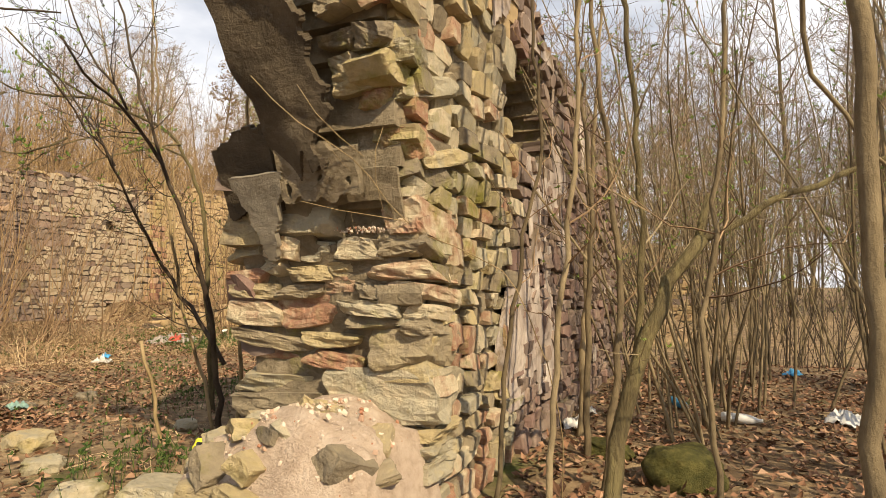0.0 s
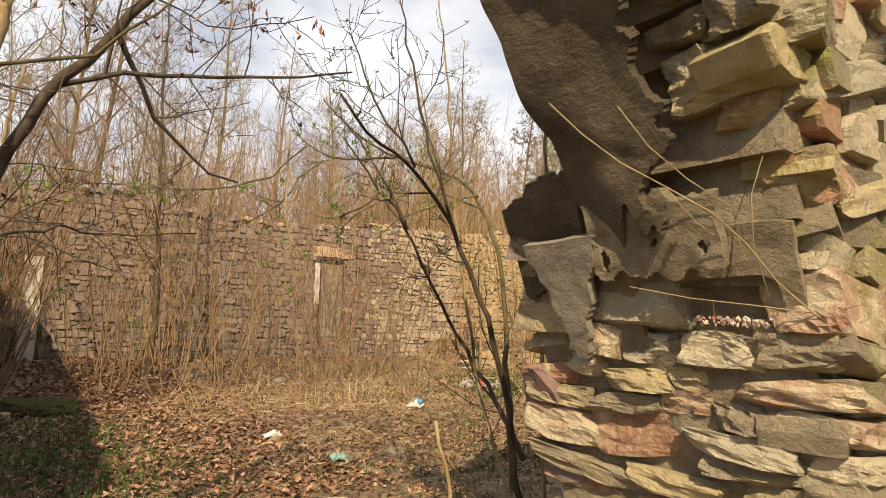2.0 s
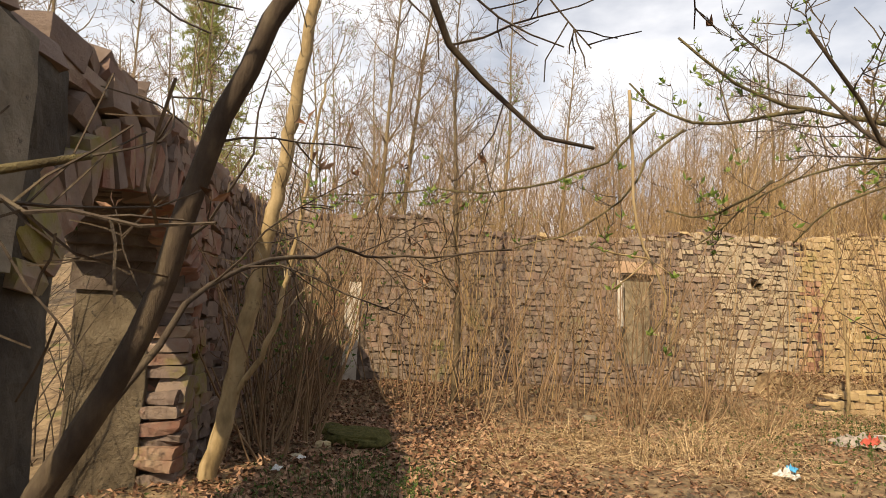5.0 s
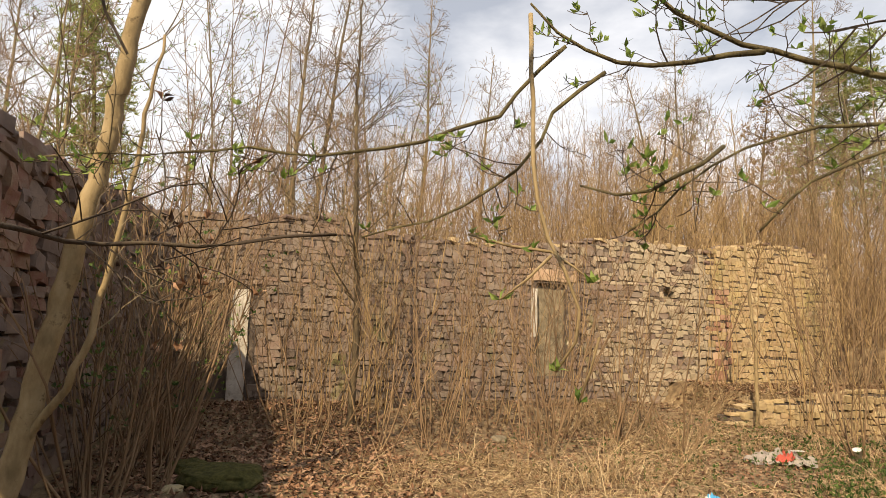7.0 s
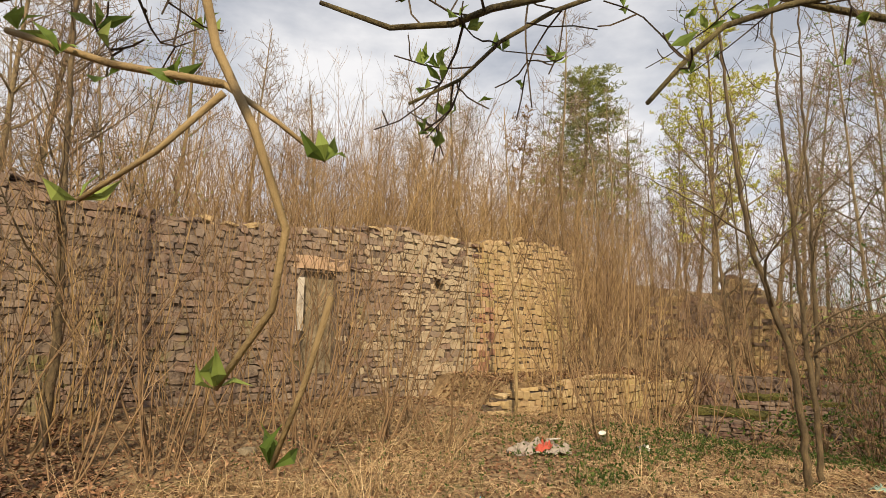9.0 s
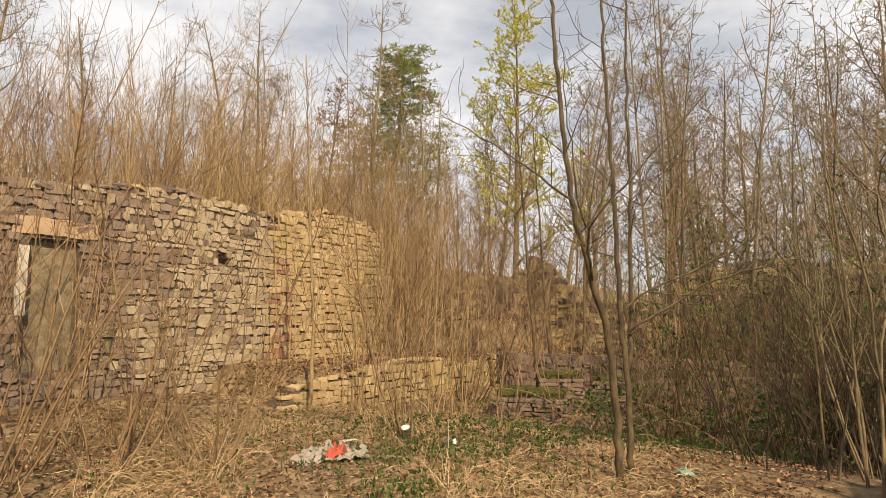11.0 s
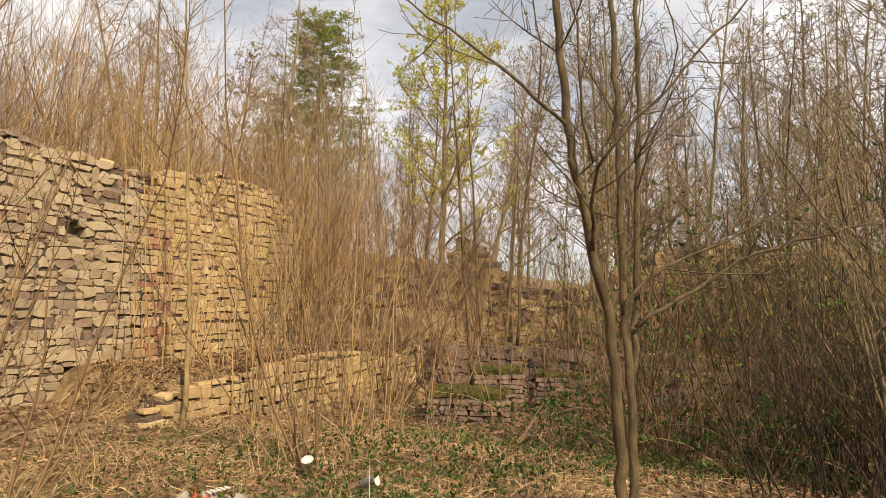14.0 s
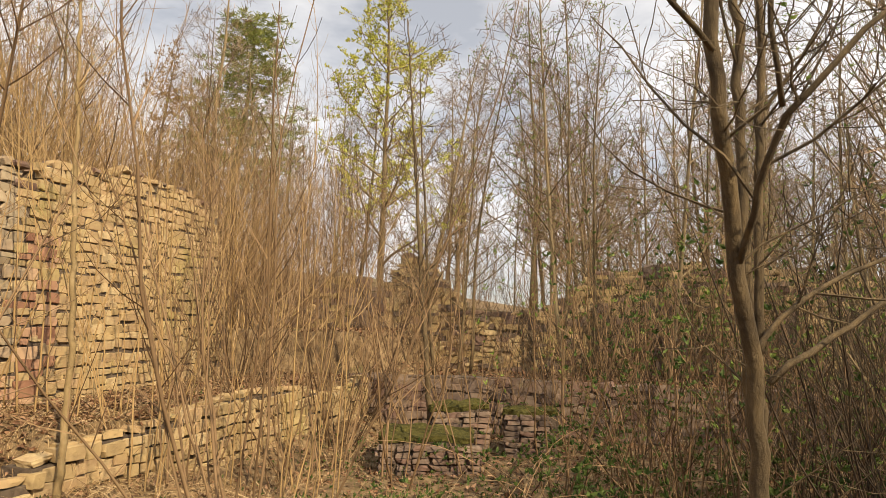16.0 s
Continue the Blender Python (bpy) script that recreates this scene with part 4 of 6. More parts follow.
def shrub_proto(name, label, seed, stems, height, spread, radius, mat, twig_per_m, twig_len, category="shrub", leaves=0.0, leaf_mat=None, level=0, lean=0.25, up=0.05, wig=0.085, leaf_size=0.04, group=""):
    """Many thin stems from one foot, with upright twigs."""
    r = np.random.default_rng(seed)
    root = thing(name, label, category, group)
    st, tw, lf = Soup(), Soup(), Soup()
    for _ in range(stems):
        a, d = r.uniform(0, 6.283), spread * math.sqrt(r.random())
        base = np.array([math.cos(a) * d, math.sin(a) * d, -0.05])
        h = height * r.uniform(0.55, 1.05)
        q = sprout(r, base, (math.cos(a) * lean * r.random(), math.sin(a) * lean * r.random(), 1), h, 9, up, wig)
        rr = radius * r.uniform(0.6, 1.25)
        if stems <= 7:
            one = Soup()
            one.tube(q, rr, 0.002, 5, False)
            piece("stem", one.mesh("stem", mat, True), root)
        else:
            st.tube(q, rr, 0.002, 4, False)
        twigs_on(q, rr, r, tw, lf, twig_per_m, twig_len, 0.25, level, 0.16, 0.1, 0.55, leaves, leaf_size)
    spray = root
    for nm, sp, mt in (("brushwood", st, mat), ("twig_spray", tw, mat), ("foliage", lf, leaf_mat or leaf_bud)):
        if sp.n:
            made = tagged(piece(nm, sp.mesh(nm, mt), spray if nm == "foliage" else root), kind="stuff")
            spray = made if nm == "twig_spray" else spray
    return root


def tree_proto(name, label, seed, height, radius, mat, twig_mat, limbs, limb_len, level=1, per_m=2.2, leaf_mat=None, leaves=0.0, leaf_size=0.1, group="", tmin=0.004, twig_len=1.0):
    r = np.random.default_rng(seed)
    root = thing(name, label, "tree", group)
    q = sprout(r, (0, 0, -0.1), (r.normal(0, 0.05), r.normal(0, 0.05), 1), height, 14, 0.06, 0.035)
    s, tw, lf = Soup(), Soup(), Soup()
    s.tube(q, radius, radius * 0.12, 8)
    br = Soup()
    for n in range(limbs):
        f = 0.22 + 0.74 * (n + r.random()) / limbs
        i = min(12, int(f * 13))
        a = n * 2.4 + r.normal(0, 0.4)
        ln = limb_len * (1.25 - 0.95 * f) * r.uniform(0.7, 1.2)
        b = sprout(r, q[i], (math.cos(a), math.sin(a), 0.6), ln, 8, 0.08, 0.12)
        rr = radius * (1 - 0.8 * f) * 0.5
        br.tube(b, rr, 0.006, 5, False)
        twigs_on(b, rr, r, tw, lf, per_m, twig_len, 0.12, level, 0.07, 0.14, 0.8, leaves, leaf_size, False, tmin)
    twigs_on(q, radius, r, tw, lf, per_m, twig_len * 0.8, 0.6, level, 0.12, 0.1, 0.7, leaves, leaf_size, False, tmin)
    piece("trunk", s.mesh("trunk", mat, True), root)
    tagged(piece("branchwork", br.mesh("branchwork", mat, True), root), kind="stuff")
    crown = tagged(piece("crown", tw.mesh("crown", twig_mat), root), kind="stuff")
    if lf.n:
        tagged(piece("foliage", lf.mesh("foliage", leaf_mat), crown), kind="stuff")
    return root


def pine_proto(seed, height, group):
    r = np.random.default_rng(seed)
    root = thing("pine_tree", "tall green pine with an open uneven crown", "tree", group)
    q = sprout(r, (0, 0, -0.1), (0.03, 0.02, 1), height, 12, 0.06, 0.03)
    s, br, lf = Soup(), Soup(), Soup()
    s.tube(q, height * 0.013, 0.02, 8)
    for n in range(46):
        f = 0.35 + 0.63 * n / 46
        i = min(10, int(f * 11))
        base = q[i] + (q[i + 1] - q[i]) * (f * 11 - i)
        a = n * 2.4 + r.normal(0, 0.3)
        ln = height * 0.2 * (1.15 - f) * r.uniform(0.6, 1.2) + 0.4
        b = sprout(r, base, (math.cos(a), math.sin(a), 0.25), ln, 7, 0.06, 0.08)
        br.tube(b, 0.03 * (1.2 - f), 0.006, 4, False)
        for p in b[2:]:
            for _ in range(6):
                c = p + r.normal(0, 0.3, 3) * (0.6 + ln * 0.15)
                for _ in range(11):
                    d = r.normal(0, 1, 3)
                    d[2] = abs(d[2]) * 0.8 + 0.2
                    lf.blade(c, d, r.uniform(0.22, 0.42), 0.045, 0.1, r.normal(0, 1, 3))
    piece("trunk", s.mesh("trunk", bark_mossy, True), root)
    branchwork = tagged(piece("branchwork", br.mesh("branchwork", bark, True), root), kind="stuff")
    tagged(piece("needle_foliage", lf.mesh("needle_foliage", leaf_pine), branchwork), kind="stuff")
    return root


pr = np.random.default_rng(101)


def scatter(protos, spots, scale=(0.8, 1.2), tilt=4.0):
    """The first spots take the originals, the others copies."""
    for n, (x, y) in enumerate(spots):
        s = pr.uniform(*scale)
        m = pose(x, y, ground_z(x, y) - 0.03, pr.normal(0, tilt), pr.normal(0, tilt), pr.uniform(0, 360)) @ Matrix.Diagonal((s, s, s * pr.uniform(0.9, 1.1), 1))
        p = protos[n % len(protos)]
        if n < len(protos):
            p.matrix_basis = m
        else:
            copy_thing(p, Matrix.Identity(4)).matrix_basis = m


def spots_in(n, x0, x1, y0, y1, keep=lambda x, y: True):
    out = []
    for _ in range(n * 6):
        if len(out) == n:
            break
        x, y = pr.uniform(x0, x1), pr.uniform(y0, y1)
        if keep(x, y):
            out.append((x, y))
    return out


# -- trees met on the way --
hero_tree("bare_tree", "slender dark sapling with budding twigs beside the broken arch", [
    ([(-2.82, 2.9, 0.3), (-2.8, 2.8, 0.9), (-2.76, 2.66, 1.4), (-2.72, 2.48, 1.81), (-2.77, 2.31, 2.16), (-2.80, 2.10, 2.42), (-2.72, 1.9, 2.48), (-2.6, 1.72, 2.45), (-2.5, 1.55, 2.55)], 0.021, 0.005),
    ([(-2.8, 2.85, 1.0), (-3.1, 2.88, 1.3), (-3.29, 2.85, 1.53), (-3.26, 2.62, 1.81), (-3.22, 2.35, 2.2), (-3.2, 2.05, 2.5), (-3.15, 1.9, 2.6)], 0.015, 0.004),
    ([(-2.77, 2.31, 2.16), (-2.9, 2.2, 2.7), (-3.0, 2.15, 3.2), (-3.1, 2.1, 3.6)], 0.009, 0.003),
    ([(-2.80, 2.10, 2.42), (-2.95, 1.95, 2.75), (-3.05, 1.85, 3.1)], 0.007, 0.003),
    ([(-3.22, 2.35, 2.2), (-3.5, 2.3, 2.6), (-3.8, 2.2, 2.95)], 0.008, 0.003),
], bark_dark, bark_dark, 3, 13.0, 0.5, 0.25, 1, 0.2, 0.022, tmin=0.0014)
hero_tree("sapling", "thin straw-coloured sapling stem with sparse buds", [
    ([(-2.62, 2.75, 0.3), (-2.5, 2.68, 0.9), (-2.44, 2.6, 1.4), (-2.36, 2.5, 2.0), (-2.3, 2.45, 2.7), (-2.3, 2.4, 3.6)], 0.013, 0.005),
    ([(-2.9, 2.95, 0.4), (-3.2, 2.85, 1.4), (-3.25, 2.72, 2.2), (-3.26, 2.64, 2.92), (-3.3, 2.55, 3.8)], 0.012, 0.004)], bark_yellow, bark, 4, 2.6, 0.5, 0.4, 1, 0.25, 0.024, category="sapling", tmin=0.0012)
hero_tree("broken_stem", "short broken dry stem standing in leaf litter", [([(-3.12, 2.7, 0.3), (-3.2, 2.67, 0.84), (-3.28, 2.63, 1.14)], 0.014, 0.011)], bark_yellow, bark, 5, 0, category="stem")
hero_tree("bare_tree", "budding tree with ochre limbs reaching over the path", [
    ([(-3.8, 3.75, 0.3), (-3.82, 3.7, 1.2), (-3.85, 3.65, 2.1), (-3.98, 3.5, 2.68), (-4.25, 3.37, 2.87), (-4.3, 3.21, 2.91), (-4.37, 2.97, 2.94), (-4.43, 2.79, 3.02), (-4.48, 2.64, 3.1), (-4.5, 2.4, 3.3)], 0.026, 0.006),
    ([(-3.95, 3.52, 2.55), (-4.25, 3.36, 2.71), (-4.33, 3.1, 2.67), (-4.42, 2.83, 2.6), (-4.45, 2.72, 2.48), (-4.48, 2.64, 2.38), (-4.52, 2.52, 2.3)], 0.009, 0.003),
    ([(-4.37, 2.97, 2.94), (-4.46, 2.69, 2.9), (-4.54, 2.45, 2.85), (-4.58, 2.32, 2.94), (-4.61, 2.2, 3.09)], 0.011, 0.004),
    ([(-4.54, 2.45, 2.85), (-4.6, 2.25, 2.72), (-4.61, 2.23, 2.5), (-4.66, 2.05, 2.38), (-4.78, 1.68, 2.25)], 0.008, 0.003),
    ([(-4.58, 2.32, 2.94), (-4.72, 2.1, 2.72), (-4.68, 2.16, 2.69), (-4.79, 1.79, 2.56), (-4.85, 1.6, 2.53), (-4.95, 1.29, 2.55), (-5.05, 0.95, 2.52), (-5.16, 0.62, 2.5)], 0.008, 0.004),
    ([(-4.42, 2.83, 2.6), (-4.37, 2.62, 2.46), (-4.4, 2.58, 2.36), (-4.45, 2.51, 2.36), (-4.49, 2.47, 2.41), (-4.57, 2.37, 2.45)], 0.008, 0.004),
    ([(-3.98, 3.5, 2.66), (-4.1, 3.0, 2.48), (-4.17, 2.79, 2.41), (-4.18, 2.78, 2.3), (-4.21, 2.75, 2.27)], 0.008, 0.004),
], bark_mossy, bark_dark, 6, 13.0, 0.3, 0.6, 1, 0.2, 0.042, tmin=0.0014)
hero_tree("hanging_branch", "pale hanging branch with a few opening green leaves", [
    ([(-4.61, 2.2, 3.05), (-4.5, 2.16, 2.6), (-4.41, 2.12, 2.34), (-4.39, 2.17, 2.19), (-4.36, 2.2, 2.13), (-4.33, 2.24, 2.06), (-4.31, 2.26, 2.02), (-4.3, 2.27, 1.95), (-4.32, 2.25, 1.91), (-4.38, 2.18, 1.85)], 0.009, 0.004),
    ([(-4.39, 2.17, 2.19), (-4.43, 2.12, 2.18), (-4.5, 2.02, 2.22), (-4.55, 1.97, 2.25)], 0.005, 0.004),
    ([(-4.39, 2.17, 2.18), (-4.39, 2.16, 2.14), (-4.48, 2.05, 2.05)], 0.005, 0.003),
    ([(-4.39, 2.17, 2.19), (-4.35, 2.22, 2.16), (-4.31, 2.26, 2.1)], 0.004, 0.002),
    ([(-4.3, 2.27, 1.95), (-4.3, 2.27, 1.88), (-4.33, 2.24, 1.8), (-4.34, 2.23, 1.77)], 0.004, 0.003),
], bark_yellow, bark, 7, 0, category="branch", wob=0.003)
opening = Soup()
olr = np.random.default_rng(8)
for at in ((-4.5, 2.02, 2.22), (-4.54, 1.98, 2.25), (-4.48, 2.05, 2.05), (-4.38, 2.18, 1.85), (-4.34, 2.23, 1.77), (-4.43, 2.13, 2.19), (-4.31, 2.26, 2.1)):
    leaf_cluster(opening, olr, at, 0.042, 4)
piece("foliage", opening.mesh("foliage", leaf_bud), bpy.data.objects["hanging_branch"])
hero_tree("bare_tree", "ochre-barked leaning tree at the arch in the front wall", [
    ([(-7.6, -0.22, 0.3), (-7.58, -0.04, 1.22), (-7.55, 0.09, 2.15), (-7.53, 0.23, 3.02), (-7.51, 0.35, 4.04), (-7.5, 0.42, 4.67), (-7.4, 0.6, 6.5), (-7.3, 0.7, 8.0)], 0.085, 0.03),
    ([(-7.58, -0.05, 1.1), (-7.45, 0.25, 1.6), (-7.35, 0.45, 2.6), (-7.3, 0.6, 4.0)], 0.03, 0.01)], bark_yellow, bark, 8, 4, 1.0, 0.3, 1, tmin=0.0025)
hero_tree("bare_tree", "smooth ochre trunk leaning beside the plastered pier", [
    ([(-2.97, -0.12, 0.05), (-2.96, -0.06, 1.34), (-2.95, -0.01, 1.54), (-2.94, 0.05, 2.05), (-2.92, 0.14, 2.36), (-2.89, 0.24, 2.69), (-2.8, 0.5, 3.6), (-2.7, 0.8, 4.8)], 0.04, 0.026),
    ([(-2.94, 0.05, 2.05), (-2.93, 0.07, 2.02), (-2.88, 0.29, 2.06), (-2.82, 0.51, 2.08)], 0.012, 0.005),
    ([(-2.92, -0.1, 2.15), (-2.72, 0.21, 2.33), (-2.67, 0.43, 2.37), (-2.6, 0.7, 2.45), (-2.57, 0.84, 2.53), (-2.6, 1.0, 2.8)], 0.009, 0.004)], bark_mossy, bark_dark, 9, 7, 0.6, 0.35, 1)
hero_tree("bare_tree", "thin mossy sapling leaning by the plastered pier", [
    ([(-2.7, -0.15, 0.1), (-2.68, -0.02, 1.5), (-2.65, 0.09, 2.08), (-2.63, 0.17, 2.36), (-2.61, 0.25, 2.54), (-2.5, 0.6, 3.6)], 0.022, 0.01)], bark_mossy, bark_dark, 10, 7, 0.6, 0.4, 1)
leaning_sapling = hero_tree("bare_tree", "dark leaning sapling with dead leaves on its twigs", [
    ([(-3.46, -0.09, 0.33), (-3.41, 0.12, 1.19), (-3.38, 0.25, 1.46), (-3.34, 0.41, 1.77), (-3.30, 0.54, 2.11), (-3.29, 0.59, 2.39), (-3.25, 0.78, 2.69), (-3.20, 0.96, 2.99), (-3.13, 1.34, 3.55), (-3.04, 1.89, 4.19)], 0.036, 0.01),
    ([(-3.27, 0.71, 2.59), (-3.16, 1.05, 2.71), (-3.08, 1.33, 2.71), (-3.01, 1.63, 2.79), (-2.96, 1.83, 2.86)], 0.011, 0.004),
    ([(-3.22, 0.88, 2.86), (-3.44, 1.15, 2.50), (-3.42, 1.25, 2.42), (-3.39, 1.38, 2.35), (-3.39, 1.47, 2.34)], 0.013, 0.005),
    ([(-3.38, 0.28, 1.52), (-3.68, 0.46, 1.98), (-4.14, 0.79, 2.12), (-4.55, 0.99, 2.15), (-4.45, 1.29, 2.14), (-4.38, 1.55, 2.19)], 0.010, 0.004),
    ([(-3.29, 1.01, 3.08), (-3.36, 0.83, 3.05), (-3.44, 0.61, 3.04), (-3.52, 0.40, 3.02), (-3.59, 0.23, 2.99)], 0.004, 0.002),
    ([(-3.29, 1.01, 3.08), (-3.25, 1.13, 3.01), (-3.20, 1.29, 2.94), (-3.13, 1.46, 3.04), (-3.04, 1.66, 3.11)], 0.004, 0.002)], bark_dark, bark_dark, 11, 8, 0.5, 0.35, 1, 0.08, 0.04, leaf_dead, up=-0.02)
hanging = Soup()
hlr = np.random.default_rng(19)
for k in range(70):
    f = k / 69
    spot = np.array((-3.62, 0.2, 3.0)) * (1 - f) + np.array((-3.02, 1.7, 3.1)) * f + np.array((0, 0, -0.12 * math.sin(math.pi * f) ** 2 * (f > 0.4)))
    spot = spot + hlr.normal(0, (0.05, 0.03, 0.035))
    hanging.blade(spot, (hlr.normal(0, 0.35), hlr.normal(0, 0.35), -1), hlr.uniform(0.035, 0.06), hlr.uniform(0.012, 0.02), hlr.uniform(-0.5, 0.5), hlr.normal(0, 1, 3))
piece("foliage", hanging.mesh("foliage", leaf_dead), leaning_sapling, None, "curled brown dead leaves")
hero_tree("bare_tree", "forked young tree with three stems and bare limbs", [
    ([(-6.2, 8.80, 0.2), (-6.2, 8.72, 1.0), (-6.21, 8.60, 1.7), (-6.29, 8.39, 2.22), (-6.34, 8.22, 2.6), (-6.36, 8.11, 2.95), (-6.4, 7.98, 3.6), (-6.42, 7.85, 4.6), (-6.45, 7.7, 6.0)], 0.042, 0.008),
    ([(-6.29, 8.39, 2.22), (-6.25, 8.17, 2.45), (-6.2, 7.97, 2.69), (-5.96, 7.95, 2.90), (-5.48, 8.12, 3.43), (-5.2, 8.2, 3.8)], 0.014, 0.004),
    ([(-6.2, 7.97, 2.69), (-6.23, 7.83, 3.05), (-6.26, 7.76, 3.53), (-6.3, 7.7, 4.4)], 0.009, 0.003),
    ([(-6.36, 8.11, 2.95), (-6.60, 7.84, 3.17), (-7.01, 7.59, 3.53), (-7.3, 7.4, 3.7)], 0.012, 0.003),
    ([(-6.17, 9.02, 0.2), (-6.16, 9.0, 0.71), (-6.15, 8.96, 1.32), (-6.18, 8.91, 1.69), (-6.19, 8.83, 2.45), (-6.18, 8.72, 3.58), (-6.20, 8.6, 4.6), (-6.2, 8.5, 6.2)], 0.034, 0.008),
    ([(-6.16, 8.96, 1.4), (-6.13, 9.04, 1.69), (-6.10, 8.98, 2.46), (-6.06, 8.92, 3.24), (-6.05, 8.84, 4.01), (-6.0, 8.8, 6.0)], 0.024, 0.007),
    ([(-6.18, 8.78, 1.85), (-6.08, 8.81, 2.07), (-5.74, 8.95, 2.25), (-5.09, 9.22, 2.59), (-4.88, 9.29, 2.81)], 0.013, 0.004),
    ([(-6.11, 8.88, 1.77), (-6.02, 8.91, 1.88), (-5.75, 9.03, 2.00), (-5.43, 9.14, 2.26), (-4.61, 9.50, 2.49)], 0.016, 0.005)], bark_mid, bark_mid, 12, 6, 0.9, 0.3, 1, 0.03, 0.03, tmin=0.002)
hero_tree("bare_tree", "straight slim young tree before the far wall", [
    ([(-11.94, 2.82, 0.4), (-11.93, 2.86, 1.79), (-11.96, 2.75, 3.9), (-11.98, 2.68, 5.57), (-11.98, 2.68, 8.0)], 0.06, 0.01)], bark_mid, bark_mid, 13, 6.5, 1.6, 0.2, 1, up=0.1, tmin=0.0035)
hero_tree("bare_tree", "slim bare sapling on the far terrace", [
    ([(-9.86, 15.38, 0.0), (-9.9, 15.38, 0.43), (-10.06, 15.3, 2.74), (-10.18, 15.26, 4.78), (-10.35, 15.2, 7.4)], 0.055, 0.01)], bark_mid, bark_mid, 14, 6.0, 1.5, 0.2, 1, up=0.1, tmin=0.0035)
hero_tree("bare_tree", "slim straight sapling at the sunlit wall", [
    ([(-11.5, 10.04, 0.2), (-11.49, 10.07, 1.61), (-11.61, 10.03, 3.55), (-11.76, 9.97, 6.4)], 0.035, 0.008)], bark_yellow, shoot_tan, 15, 5.0, 0.9, 0.25, 1, up=0.2, tmin=0.003)
hero_tree("bare_tree", "thick grey smooth trunk close to the path", [
    ([(0.33, 1.64, -0.05), (0.33, 1.64, 1.04), (0.34, 1.65, 1.39), (0.34, 1.65, 1.79), (0.33, 1.64, 2.19), (0.3, 1.6, 4.0), (0.2, 1.5, 7.0)], 0.024, 0.017),
    ([(0.33, 1.66, 2.5), (0.21, 1.87, 2.32), (0.26, 1.89, 2.14), (0.33, 1.92, 1.97), (0.4, 1.95, 1.87), (0.6, 2.1, 1.8)], 0.009, 0.004)], bark, bark_dark, 16, 1.2, 0.5, 0.5, 1)
hero_tree("bare_tree", "forked furrowed elder trunk with mossy bark", [
    ([(-0.42, 2.68, 0.2), (-0.4, 2.69, 0.62), (-0.34, 2.72, 1.04), (-0.24, 2.76, 1.41), (-0.03, 2.86, 1.73)], 0.042, 0.03),
    ([(-0.05, 2.85, 1.71), (0.1, 2.92, 1.8), (0.31, 3.02, 1.93), (0.73, 3.2, 2.1), (1.3, 3.5, 2.5)], 0.02, 0.008),
    ([(-0.3, 2.74, 1.2), (-0.28, 2.78, 1.7), (-0.28, 2.76, 2.17), (-0.35, 2.73, 2.83), (-0.4, 2.7, 4.0)], 0.017, 0.009),
    ([(-0.05, 2.85, 1.7), (-0.02, 2.87, 1.85), (0.0, 2.88, 1.93)], 0.022, 0.014)], bark_mossy, bark, 17, 5, 0.6, 0.4, 1, 0.05, 0.03)
for n, (pts, r0) in enumerate([
        ([(-1.0, 2.89, 0.3), (-0.95, 2.91, 1.24), (-0.79, 2.98, 2.27), (-0.84, 2.96, 3.03), (-0.9, 2.9, 4.2)], 0.015),
        ([(-0.53, 3.29, 0.3), (-0.44, 3.33, 1.54), (-0.52, 3.29, 2.47), (-0.6, 3.26, 3.12), (-0.6, 3.2, 4.6)], 0.022),
        ([(-0.64, 2.45, 0.3), (-0.58, 2.48, 1.45), (-0.51, 2.51, 2.13), (-0.51, 2.51, 2.76), (-0.5, 2.5, 4.2)], 0.017),
        ([(0.05, 2.63, 0.3), (-0.03, 2.59, 1.37), (0.01, 2.61, 1.64), (0.1, 2.7, 3.0), (0.1, 2.7, 4.5)], 0.014),
        ([(-0.75, 3.9, 0.3), (-0.7, 3.9, 2.0), (-0.85, 3.9, 4.2)], 0.024),
        ([(-0.9, 4.5, 0.3), (-0.85, 4.6, 2.0), (-0.7, 4.6, 4.4)], 0.03)]):
    hero_tree("sapling", "bare brown sapling growing along the outer wall", [(pts, r0, 0.006)], bark, shoot_brown, 40 + n, 6, 0.5, 0.25, 1, 0.08, 0.028, category="sapling")

hero_tree("dry_vine", "thin pale dry canes hanging before the broken arch", [
    ([(-1.53, 1.64, 2.27), (-1.47, 1.72, 2.15), (-1.38, 1.85, 2.08), (-1.27, 1.98, 2.02), (-1.23, 2.03, 1.91), (-1.19, 2.09, 1.79), (-1.08, 2.25, 1.70), (-0.75, 2.30, 1.60), (-0.60, 2.60, 1.00), (-0.62, 2.70, 0.35)], 0.002, 0.0028),
    ([(-1.43, 1.78, 2.27), (-1.37, 1.86, 2.10), (-1.30, 1.95, 2.05), (-1.26, 2.00, 2.02)], 0.0012, 0.0018),
    ([(-1.41, 1.80, 1.82), (-1.38, 1.84, 1.79), (-1.29, 1.96, 1.79), (-1.20, 2.08, 1.79), (-1.14, 2.17, 1.77)], 0.0012, 0.0018),
    ([(-1.21, 2.07, 2.17), (-1.24, 2.03, 2.09), (-1.26, 2.00, 2.02), (-1.26, 2.01, 1.95), (-1.21, 2.07, 1.81)], 0.0012, 0.0018)], bark_yellow, bark_yellow, 61, 3.0, 0.18, 0.0, 0, category="vine", wob=0.004, tmin=0.0008)

